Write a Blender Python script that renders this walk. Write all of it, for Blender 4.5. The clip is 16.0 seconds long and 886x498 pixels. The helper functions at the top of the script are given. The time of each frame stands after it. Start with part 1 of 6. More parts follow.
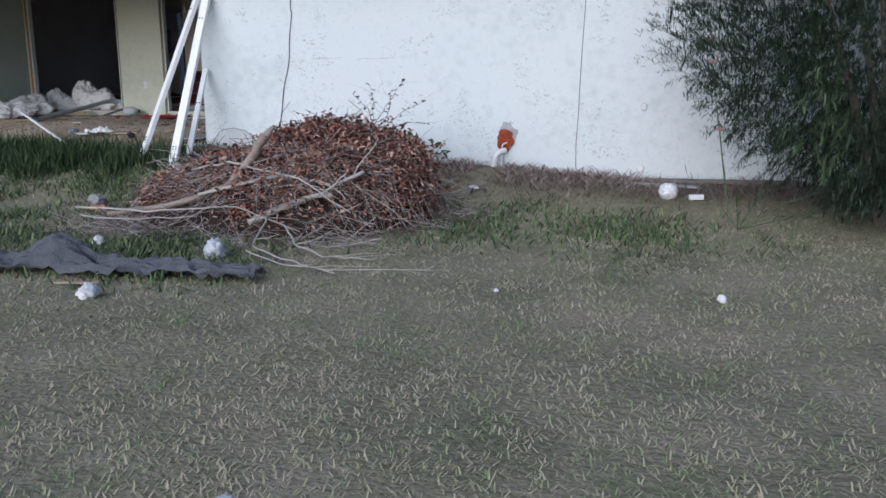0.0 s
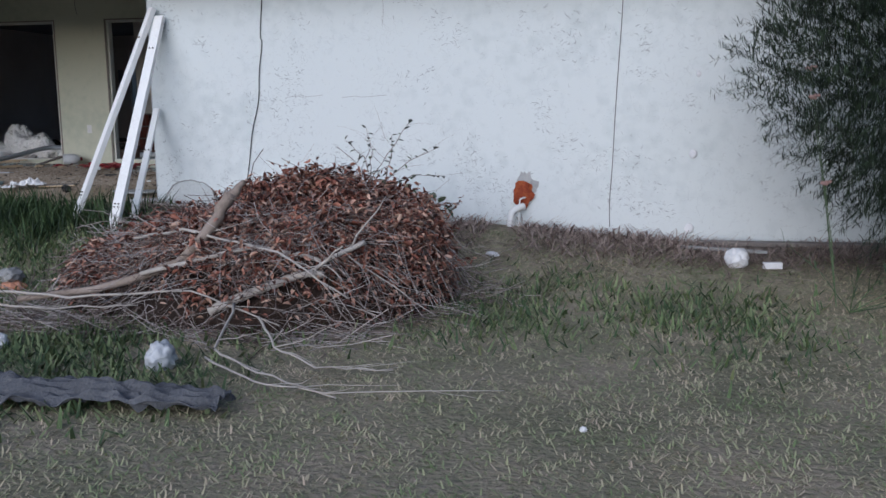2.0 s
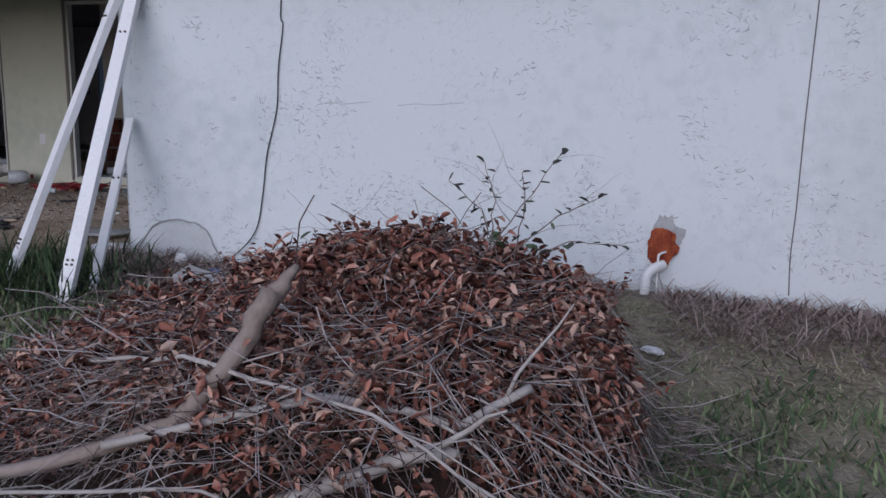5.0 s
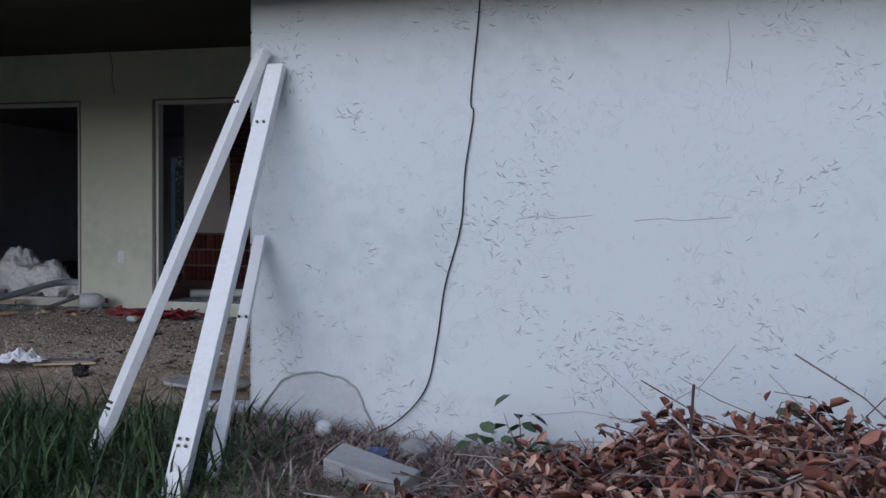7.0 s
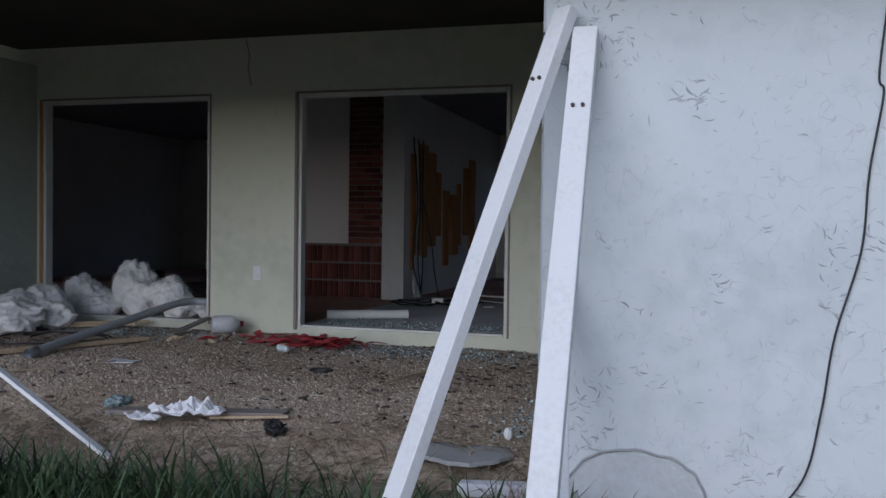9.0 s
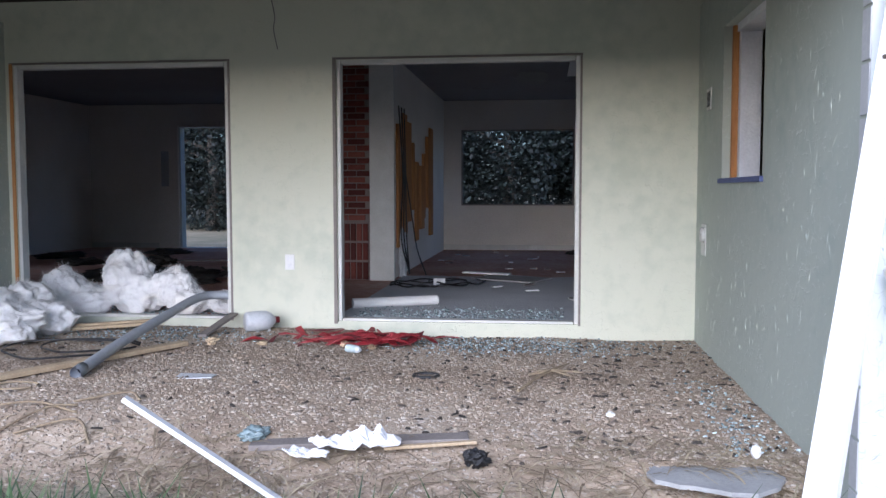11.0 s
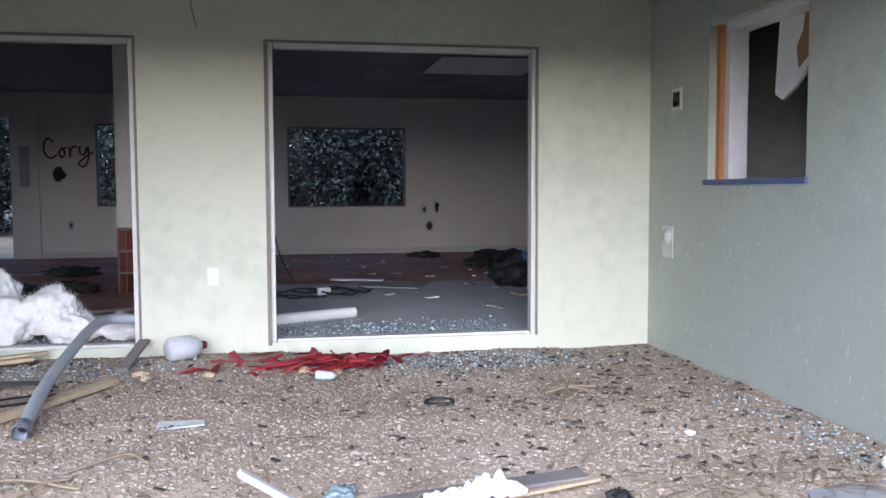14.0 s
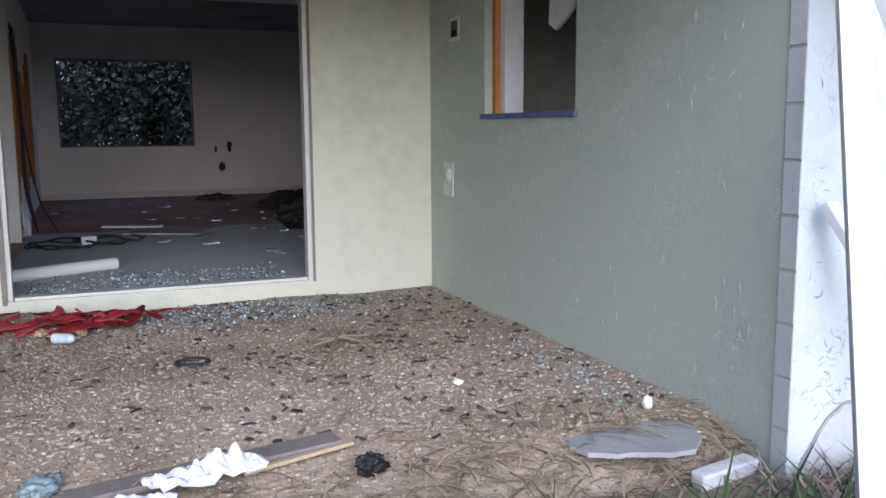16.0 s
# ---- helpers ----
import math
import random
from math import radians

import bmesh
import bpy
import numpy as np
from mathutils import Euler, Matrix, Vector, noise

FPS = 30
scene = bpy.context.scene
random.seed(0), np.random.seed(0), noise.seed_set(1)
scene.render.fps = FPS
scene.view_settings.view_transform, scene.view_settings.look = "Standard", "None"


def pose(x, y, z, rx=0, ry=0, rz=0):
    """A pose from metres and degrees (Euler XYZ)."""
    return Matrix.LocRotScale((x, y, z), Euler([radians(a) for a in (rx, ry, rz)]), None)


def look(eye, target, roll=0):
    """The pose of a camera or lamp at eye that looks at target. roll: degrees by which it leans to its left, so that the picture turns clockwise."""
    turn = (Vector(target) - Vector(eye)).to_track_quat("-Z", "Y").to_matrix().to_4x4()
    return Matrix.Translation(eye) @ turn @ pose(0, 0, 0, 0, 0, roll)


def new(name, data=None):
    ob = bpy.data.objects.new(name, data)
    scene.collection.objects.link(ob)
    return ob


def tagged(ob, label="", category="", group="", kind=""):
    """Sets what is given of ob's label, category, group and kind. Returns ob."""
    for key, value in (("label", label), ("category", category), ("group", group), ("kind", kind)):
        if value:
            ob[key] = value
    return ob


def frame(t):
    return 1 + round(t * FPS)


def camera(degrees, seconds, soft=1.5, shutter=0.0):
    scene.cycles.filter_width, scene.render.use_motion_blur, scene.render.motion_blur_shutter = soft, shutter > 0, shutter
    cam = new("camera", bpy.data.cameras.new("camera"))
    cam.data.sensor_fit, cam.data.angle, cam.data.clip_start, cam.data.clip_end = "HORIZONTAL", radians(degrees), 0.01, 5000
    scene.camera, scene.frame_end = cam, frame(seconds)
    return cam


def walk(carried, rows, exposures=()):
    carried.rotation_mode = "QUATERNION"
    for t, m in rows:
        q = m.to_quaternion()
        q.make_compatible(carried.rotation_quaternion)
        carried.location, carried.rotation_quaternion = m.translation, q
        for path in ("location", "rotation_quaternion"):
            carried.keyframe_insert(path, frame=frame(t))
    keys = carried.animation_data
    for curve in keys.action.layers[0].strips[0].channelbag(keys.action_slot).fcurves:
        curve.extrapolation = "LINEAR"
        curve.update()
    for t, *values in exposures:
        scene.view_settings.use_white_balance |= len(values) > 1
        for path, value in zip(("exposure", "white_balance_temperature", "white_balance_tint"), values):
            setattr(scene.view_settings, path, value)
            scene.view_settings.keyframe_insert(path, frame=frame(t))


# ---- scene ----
cam = camera(54.0, 16.0)
PATH = [
    (0, (-0.147, 0.751, 1.513), (-0.663, 2.637, 1.093), -0.3),
    (0.5, (-0.365, 1.087, 1.533), (-0.874, 2.982, 1.148), -0.5),
    (1, (-0.573, 1.501, 1.515), (-1.076, 3.414, 1.22), -0.3),
    (1.5, (-0.791, 1.945, 1.479), (-1.232, 3.873, 1.185), -0.2),
    (2, (-1.017, 2.392, 1.45), (-1.451, 4.317, 1.129), -0.3),
    (2.5, (-1.238, 2.764, 1.493), (-1.657, 4.688, 1.14), -0.4),
    (3, (-1.519, 3.217, 1.519), (-1.92, 5.142, 1.157), -0.1),
    (3.2, (-1.622, 3.358, 1.54), (-2.019, 5.283, 1.17), -0.1),
    (5.5, (-2.707, 5.092, 1.529), (-3.077, 7.033, 1.225), 0.3),
    (6, (-3.077, 5.449, 1.565), (-3.491, 7.391, 1.32), 0.3),
    (6.5, (-3.455, 5.748, 1.606), (-3.914, 7.693, 1.534), 0.4),
    (7, (-3.736, 6.143, 1.532), (-4.207, 8.086, 1.472), 0.5),
    (7.5, (-4.07, 6.396, 1.526), (-4.581, 8.329, 1.475), 0.5),
    (8, (-4.471, 6.6, 1.619), (-5.008, 8.526, 1.566), 0.4),
    (8.5, (-4.874, 6.839, 1.611), (-5.419, 8.762, 1.563), 0.5),
    (9, (-5.262, 7.039, 1.583), (-5.82, 8.959, 1.534), 0.8),
    (11.3, (-7.235, 7.391, 1.724), (-7.434, 9.377, 1.586), 0.0),
    (11.5, (-7.411, 7.475, 1.715), (-7.601, 9.461, 1.578), 0.1),
    (12, (-7.761, 7.614, 1.696), (-7.936, 9.603, 1.575), 0.4),
    (12.5, (-8.071, 7.665, 1.725), (-8.255, 9.652, 1.597), 0.0),
    (13, (-8.265, 7.733, 1.719), (-8.354, 9.727, 1.594), -0.0),
    (13.5, (-8.375, 7.921, 1.716), (-8.153, 9.904, 1.576), -0.1),
    (14, (-8.46, 7.918, 1.733), (-8.1, 9.881, 1.598), -0.2),
    (14.5, (-8.467, 7.946, 1.739), (-8.021, 9.89, 1.586), -0.1),
    (15, (-8.468, 7.972, 1.742), (-7.789, 9.844, 1.553), -0.3),
    (15.5, (-8.277, 8.058, 1.733), (-7.53, 9.901, 1.521), -0.4),
    (16, (-8.09, 8.212, 1.71), (-7.335, 10.044, 1.435), -0.4),
]
EXPOSURES = [(0, 0.35, 5750, 13), (3, -0.1, 5750, 14), (5.5, -0.3, 5600, 21), (7, -0.35, 5500, 15), (9, -0.25, 5500, 15), (11.3, 1.6, 5500, 18), (13, 1.75, 5500, 17), (14.5, 1.7, 5500, 18), (15.2, 1.6, 5550, 18), (16, 1.2, 5650, 18)]
walk(cam, [(t, look(eye, target, roll)) for t, eye, target, roll in PATH], EXPOSURES)

# ---- world, sun, exposure ----
world = bpy.data.worlds.new("world")
scene.world = world
world.use_nodes = True
wn = world.node_tree
sky = wn.nodes.new("ShaderNodeTexSky")
sky.sky_type, sky.sun_disc = "NISHITA", False
sky.sun_elevation, sky.sun_rotation = radians(18), radians(192)
sky.air_density, sky.dust_density, sky.ozone_density = 1.0, 1.5, 4.0
wn.links.new(sky.outputs["Color"], wn.nodes["Background"].inputs["Color"])
wn.nodes["Background"].inputs["Strength"].default_value = 0.08
sun = new("sun", bpy.data.lights.new("sun", "SUN"))
sun.data.energy, sun.data.angle, sun.data.color = 2.2, radians(70), (1.0, 0.97, 0.93)
sun.matrix_world = look((-11, -20, 12), (-5, 10, 0.5))


# ---- materials ----
def material(name, colors, scale=3.0, fine=60.0, rough=0.8, bump=0.3, metal=0.0, depth=0.01, spread=0.5, piece=0.0, island=0.0, stretch=(1, 1, 1)):
    """Base colour mixed between colors by broad and fine noise; bump from the fine noise; piece and island: change from object to object and from island to island."""
    m = bpy.data.materials.new(name)
    m.use_nodes = True
    nt = m.node_tree
    N, L = nt.nodes, nt.links
    bs = N["Principled BSDF"]
    tc = N.new("ShaderNodeTexCoord")
    mp = N.new("ShaderNodeMapping")
    mp.inputs["Scale"].default_value = stretch
    L.new(tc.outputs["Object"], mp.inputs["Vector"])
    n1, n2 = N.new("ShaderNodeTexNoise"), N.new("ShaderNodeTexNoise")
    for n, sc in ((n1, scale), (n2, fine)):
        n.inputs["Scale"].default_value = sc
        n.inputs["Detail"].default_value = 5
        L.new(mp.outputs["Vector"], n.inputs["Vector"])
    mix = N.new("ShaderNodeMath")
    mix.operation = "MULTIPLY_ADD"
    mix.inputs[1].default_value = 0.45
    L.new(n2.outputs["Fac"], mix.inputs[0])
    half = N.new("ShaderNodeMath")
    half.operation = "MULTIPLY"
    half.inputs[1].default_value = 0.55
    L.new(n1.outputs["Fac"], half.inputs[0])
    L.new(half.outputs[0], mix.inputs[2])
    last = mix.outputs[0]
    for amount, node, socket in ((piece, "ShaderNodeObjectInfo", "Random"), (island, "ShaderNodeNewGeometry", "Random Per Island")):
        if amount:
            info, add = N.new(node), N.new("ShaderNodeMath")
            add.operation = "MULTIPLY_ADD"
            add.inputs[1].default_value = amount
            off = N.new("ShaderNodeMath")
            off.operation = "SUBTRACT"
            off.inputs[1].default_value = amount / 2
            L.new(info.outputs[socket], add.inputs[0])
            L.new(last, add.inputs[2])
            L.new(add.outputs[0], off.inputs[0])
            last = off.outputs[0]
    ramp = N.new("ShaderNodeValToRGB")
    el = ramp.color_ramp.elements
    k = len(colors)
    while len(el) < k:
        el.new(0.5)
    for i, c in enumerate(colors):
        el[i].position = 0.5 + spread * (i / max(1, k - 1) - 0.5)
        el[i].color = (*c, 1)
    L.new(last, ramp.inputs["Fac"])
    L.new(ramp.outputs["Color"], bs.inputs["Base Color"])
    bs.inputs["Roughness"].default_value, bs.inputs["Metallic"].default_value = rough, metal
    if bump:
        bp = N.new("ShaderNodeBump")
        bp.inputs["Strength"].default_value, bp.inputs["Distance"].default_value = bump, depth
        L.new(n2.outputs["Fac"], bp.inputs["Height"])
        L.new(bp.outputs["Normal"], bs.inputs["Normal"])
    return m


def stucco(name, base, dark, groove, marks=0.5, stain=(0.2, 0.19, 0.16)):
    """Painted skip-trowel stucco: soft patches, short crooked trowel grooves, a coarse relief."""
    m = material(name, [dark, base, base], scale=0.9, fine=9.0, rough=0.85, bump=0.0, spread=0.3)
    nt = m.node_tree
    N, L = nt.nodes, nt.links
    bs = N["Principled BSDF"]
    tc = N.new("ShaderNodeTexCoord")
    warp = N.new("ShaderNodeTexNoise")
    warp.inputs["Scale"].default_value, warp.inputs["Detail"].default_value = 5.0, 2
    L.new(tc.outputs["Object"], warp.inputs["Vector"])
    add = N.new("ShaderNodeVectorMath")
    add.operation = "MULTIPLY_ADD"
    add.inputs[1].default_value = (0.3, 0.3, 0.3)
    L.new(warp.outputs["Color"], add.inputs[0])
    L.new(tc.outputs["Object"], add.inputs[2])
    vor = N.new("ShaderNodeTexVoronoi")
    vor.feature = "DISTANCE_TO_EDGE"
    vor.inputs["Scale"].default_value = 13.0
    L.new(add.outputs[0], vor.inputs["Vector"])
    line = N.new("ShaderNodeMapRange")
    line.inputs["From Min"].default_value, line.inputs["From Max"].default_value = 0.0, 0.028
    line.inputs["To Min"].default_value, line.inputs["To Max"].default_value = 1.0, 0.0
    L.new(vor.outputs["Distance"], line.inputs["Value"])
    gate = N.new("ShaderNodeTexNoise")
    gate.inputs["Scale"].default_value, gate.inputs["Detail"].default_value = 26.0, 1
    L.new(tc.outputs["Object"], gate.inputs["Vector"])
    patch = N.new("ShaderNodeTexNoise")
    patch.inputs["Scale"].default_value, patch.inputs["Detail"].default_value = 2.2, 3
    L.new(tc.outputs["Object"], patch.inputs["Vector"])
    third = N.new("ShaderNodeMath")
    third.operation = "MULTIPLY"
    third.inputs[1].default_value = 0.5
    L.new(patch.outputs["Fac"], third.inputs[0])
    both = N.new("ShaderNodeMath")
    both.operation = "MULTIPLY_ADD"
    both.inputs[1].default_value = 0.5
    L.new(gate.outputs["Fac"], both.inputs[0])
    L.new(third.outputs[0], both.inputs[2])
    open_ = N.new("ShaderNodeMapRange")
    open_.inputs["From Min"].default_value, open_.inputs["From Max"].default_value = 0.505, 0.545
    L.new(both.outputs[0], open_.inputs["Value"])
    groove_f = N.new("ShaderNodeMath")
    groove_f.operation = "MULTIPLY"
    L.new(line.outputs[0], groove_f.inputs[0])
    L.new(open_.outputs[0], groove_f.inputs[1])
    fac = N.new("ShaderNodeMath")
    fac.operation = "MULTIPLY"
    fac.inputs[1].default_value = marks
    L.new(groove_f.outputs[0], fac.inputs[0])
    old = bs.inputs["Base Color"].links[0].from_socket
    mixc = N.new("ShaderNodeMix")
    mixc.data_type = "RGBA"
    L.new(fac.outputs[0], mixc.inputs["Factor"])
    L.new(old, mixc.inputs["A"])
    mixc.inputs["B"].default_value = (*groove, 1)
    L.new(mixc.outputs["Result"], bs.inputs["Base Color"])
    relief = N.new("ShaderNodeTexNoise")
    relief.inputs["Scale"].default_value, relief.inputs["Detail"].default_value = 14.0, 6
    L.new(tc.outputs["Object"], relief.inputs["Vector"])
    h = N.new("ShaderNodeMath")
    h.operation = "SUBTRACT"
    L.new(relief.outputs["Fac"], h.inputs[0])
    L.new(groove_f.outputs[0], h.inputs[1])
    bp = N.new("ShaderNodeBump")
    bp.inputs["Strength"].default_value, bp.inputs["Distance"].default_value = 0.3, 0.01
    L.new(h.outputs[0], bp.inputs["Height"])
    L.new(bp.outputs["Normal"], bs.inputs["Normal"])
    return m


# On the white wall the dark groove colour puts shade into the trowel marks.
M_WHITE_WALL = stucco("pale_blue_white_stucco", (0.67, 0.71, 0.715), (0.58, 0.625, 0.63), (0.30, 0.31, 0.32), 0.3)
M_GREEN_WALL = stucco("sage_green_stucco", (0.43, 0.47, 0.41), (0.37, 0.42, 0.37), (0.60, 0.64, 0.59), 0.9)
M_CREAM_WALL = stucco("cream_green_stucco", (0.62, 0.63, 0.52), (0.53, 0.56, 0.46), (0.48, 0.49, 0.40), 0.12)
M_BEAD = material("grey_corner_bead", [(0.46, 0.47, 0.48), (0.60, 0.61, 0.62)], rough=0.6)
M_DRYWALL = material("grimy_drywall", [(0.60, 0.56, 0.51), (0.79, 0.75, 0.70), (0.84, 0.80, 0.75)], scale=0.8, rough=0.9, bump=0.1)
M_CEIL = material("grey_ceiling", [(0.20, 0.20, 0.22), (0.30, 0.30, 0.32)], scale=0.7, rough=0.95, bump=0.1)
# Dark boards, coloured darker still to carry the shade under the eaves.
M_SOFFIT = material("eave_shaded_soffit", [(0.022, 0.018, 0.015), (0.05, 0.042, 0.034)], scale=2, rough=0.9)
M_ROOF = material("grey_shingle", [(0.08, 0.08, 0.08), (0.16, 0.15, 0.14)], scale=6, rough=0.95)
M_SLAB = material("littered_concrete", [(0.24, 0.18, 0.13), (0.38, 0.30, 0.22), (0.50, 0.42, 0.33)], scale=2.2, fine=45, rough=0.95, bump=0.5, depth=0.01, spread=0.35)
M_CONCRETE = material("grey_concrete", [(0.28, 0.28, 0.28), (0.42, 0.42, 0.41)], scale=5, rough=0.9, bump=0.3)
M_INFLOOR = material("dirty_room_floor", [(0.28, 0.14, 0.105), (0.48, 0.28, 0.215), (0.60, 0.47, 0.41)], scale=1.1, fine=14, rough=0.8, bump=0.3, spread=0.4)
M_SOIL = material("dry_soil", [(0.13, 0.135, 0.077), (0.265, 0.24, 0.163), (0.43, 0.345, 0.27)], scale=1.2, fine=30, rough=1.0, bump=0.8, depth=0.02, spread=0.4)
M_WHITE_PAINT = material("chipped_white_paint", [(0.70, 0.69, 0.67), (0.86, 0.86, 0.85), (0.88, 0.88, 0.87)], scale=2.5, fine=60, rough=0.55, bump=0.1, spread=0.6)
M_ALU = material("pale_aluminium_frame", [(0.52, 0.52, 0.49), (0.68, 0.68, 0.65)], scale=8, rough=0.5, bump=0.05)
M_RAW_WOOD = material("raw_stud_wood", [(0.30, 0.12, 0.035), (0.58, 0.27, 0.09)], scale=4, fine=30, rough=0.8, stretch=(6, 6, 0.6))
# Near-black colour stands in for the shade of an unlit interior.
M_DARK = material("unlit_interior_dark", [(0.05, 0.042, 0.037), (0.09, 0.078, 0.07)], scale=1.5, rough=0.95, bump=0.1)


# ---- mesh helpers ----
def link(name, bm, mat, parent=None, label="", smooth=False):
    me = bpy.data.meshes.new(name)
    bm.to_mesh(me)
    bm.free()
    for m in (mat if isinstance(mat, (list, tuple)) else [mat]):
        me.materials.append(m)
    if smooth:
        me.polygons.foreach_set("use_smooth", [True] * len(me.polygons))
    ob = new(name, me)
    if parent:
        ob.parent = parent
    if label:
        ob["label"] = label
    return ob


def part(name, bm, mat, parent, label="", smooth=False):
    return link(name, bm, mat, parent, label, smooth)


def thing(name, label, category, group="", kind="", at=None):
    e = new(name)
    e.empty_display_size = 0.05
    if at is not None:
        e.matrix_basis = at
    return tagged(e, label, category, group, kind)


def box(bm, lo, hi, m=None, bevel=0.0):
    """A box between two corners, turned by m."""
    lo, hi = Vector(lo), Vector(hi)
    made = bmesh.ops.create_cube(bm, size=1, matrix=Matrix.Translation((lo + hi) / 2) @ Matrix.Diagonal((*(hi - lo), 1)))
    vs = made["verts"]
    if bevel:
        es = list({e for v in vs for e in v.link_edges})
        got = bmesh.ops.bevel(bm, geom=es, offset=bevel, segments=2, affect="EDGES", profile=0.5)
        vs = list({v for f in got["faces"] for v in f.verts} | {v for v in vs if v.is_valid})
    if m is not None:
        bmesh.ops.transform(bm, matrix=m, verts=[v for v in vs if v.is_valid])
    return vs


def tube(bm, pts, radius, sides=6, cap=True):
    """A tube along points; radius one number or one for each point."""
    pts = [Vector(p) for p in pts]
    n = len(pts)
    rs = list(radius) if isinstance(radius, (list, tuple)) else [radius] * n
    rings, side = [], None
    for i, p in enumerate(pts):
        d = (pts[min(i + 1, n - 1)] - pts[max(i - 1, 0)])
        d = d.normalized() if d.length > 1e-9 else Vector((0, 0, 1))
        if side is None:
            side = d.cross(Vector((0, 0, 1)) if abs(d.z) < 0.9 else Vector((1, 0, 0))).normalized()
        side = (side - d * side.dot(d)).normalized()
        up = d.cross(side)
        rings.append([bm.verts.new(p + rs[i] * (math.cos(a) * side + math.sin(a) * up)) for a in (2 * math.pi * k / sides for k in range(sides))])
    for a, b in zip(rings, rings[1:]):
        for k in range(sides):
            bm.faces.new((a[k], a[(k + 1) % sides], b[(k + 1) % sides], b[k]))
    if cap:
        bm.faces.new(rings[0][::-1])
        bm.faces.new(rings[-1])
    return rings


def wall(name, axis, at, thick, u0, u1, z0, z1, holes, mats, label):
    """An upright wall with holes (u0, u1, z0, z1) through it. axis: the direction it faces; it fills at to at + thick. mats: face, back, sides."""
    us = sorted({u0, u1, *(h[0] for h in holes), *(h[1] for h in holes)})
    zs = sorted({z0, z1, *(h[2] for h in holes), *(h[3] for h in holes)})
    us, zs = [u for u in us if u0 <= u <= u1], [z for z in zs if z0 <= z <= z1]
    bm = bmesh.new()
    memo = {}

    def v(u, z, d):
        key = (round(u, 4), round(z, 4), d)
        if key not in memo:
            c = at + d * thick
            memo[key] = bm.verts.new((u, c, z) if axis == "y" else (c, u, z))
        return memo[key]

    def solid(i, j):
        if not (0 <= i < len(us) - 1 and 0 <= j < len(zs) - 1):
            return False
        u, z = (us[i] + us[i + 1]) / 2, (zs[j] + zs[j + 1]) / 2
        return not any(h[0] < u < h[1] and h[2] < z < h[3] for h in holes)

    for i in range(len(us) - 1):
        for j in range(len(zs) - 1):
            if not solid(i, j):
                continue
            a, b, c, d = us[i], us[i + 1], zs[j], zs[j + 1]
            for k in (0, 1):
                bm.faces.new([v(a, c, k), v(b, c, k), v(b, d, k), v(a, d, k)]).material_index = k
            for ok, p, q in ((solid(i - 1, j), (a, c), (a, d)), (solid(i + 1, j), (b, c), (b, d)), (solid(i, j - 1), (a, c), (b, c)), (solid(i, j + 1), (a, d), (b, d))):
                if not ok:
                    bm.faces.new([v(*p, 0), v(*q, 0), v(*q, 1), v(*p, 1)]).material_index = 2
    bmesh.ops.recalc_face_normals(bm, faces=bm.faces)
    return tagged(link(name, bm, mats), label, "wall", kind="structure")


def slab(name, lo, hi, mat, label, category):
    bm = bmesh.new()
    box(bm, lo, hi)
    return tagged(link(name, bm, mat), label, category, kind="structure")


def smooth01(a, b, v):
    t = min(1.0, max(0.0, (v - a) / (b - a)))
    return t * t * (3 - 2 * t)


# ---- ground ----
def gz(x, y):
    """Height of the ground."""
    rise = 0.10 + (0.12 + 0.16 * smooth01(0.2, -3.2, x)) * smooth01(8.0, 10.5, y) + 0.08 * smooth01(-4.6, -5.6, x) * smooth01(7.5, 9.5, y) + 0.03 * smooth01(20, 24, y)
    near = smooth01(60, 20, abs(x)) * smooth01(60, 25, abs(y))
    return rise + near * (0.035 * noise.noise((x * 0.7, y * 0.7, 3.1)) + 0.012 * noise.noise((x * 3.1, y * 3.1, 7.7)))


def axis_steps(a, b, fine, far):
    mid = list(np.arange(a, b + fine / 2, fine))
    grow = [fine * 1.6 ** k for k in range(1, 30)]
    left, right, p = [], [], a
    for g in grow:
        p -= g
        left.append(max(p, -far))
        if p <= -far:
            break
    p = b
    for g in grow:
        p += g
        right.append(min(p, far))
        if p >= far:
            break
    return left[::-1] + mid + right


def build_ground():
    xs, ys = axis_steps(-12, 8, 0.16, 1500), axis_steps(-1, 11, 0.16, 1500)
    verts = [(x, y, gz(x, y)) for y in ys for x in xs]
    w = len(xs)
    faces = [(j * w + i, j * w + i + 1, (j + 1) * w + i + 1, (j + 1) * w + i) for j in range(len(ys) - 1) for i in range(w - 1)]
    me = bpy.data.meshes.new("ground")
    me.from_pydata(verts, [], faces)
    me.materials.append(M_SOIL)
    me.polygons.foreach_set("use_smooth", [True] * len(faces))
    return tagged(new("ground", me), "dry trampled lawn soil with thin grass", "ground", kind="structure")


ground = build_ground()

# ---- house shell ----
FLOOR, PATIO, SOFFIT, CEIL = 0.70, 0.60, 2.74, 3.25
YW, YB, YN = 10.47, 13.857, 22.22
XS, XL = -5.85, -11.24
L_OPEN, R_OPEN = (-11.175, -9.405, 0.71, 2.715), (-8.545, -6.705, 0.71, 2.712)
S_WIN = (11.94, 12.98, 1.775, 2.74)
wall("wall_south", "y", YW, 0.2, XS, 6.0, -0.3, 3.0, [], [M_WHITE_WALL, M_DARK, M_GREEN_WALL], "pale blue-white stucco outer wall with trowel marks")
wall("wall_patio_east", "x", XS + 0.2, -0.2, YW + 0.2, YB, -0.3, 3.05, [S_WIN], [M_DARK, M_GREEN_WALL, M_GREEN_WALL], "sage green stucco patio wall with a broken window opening")
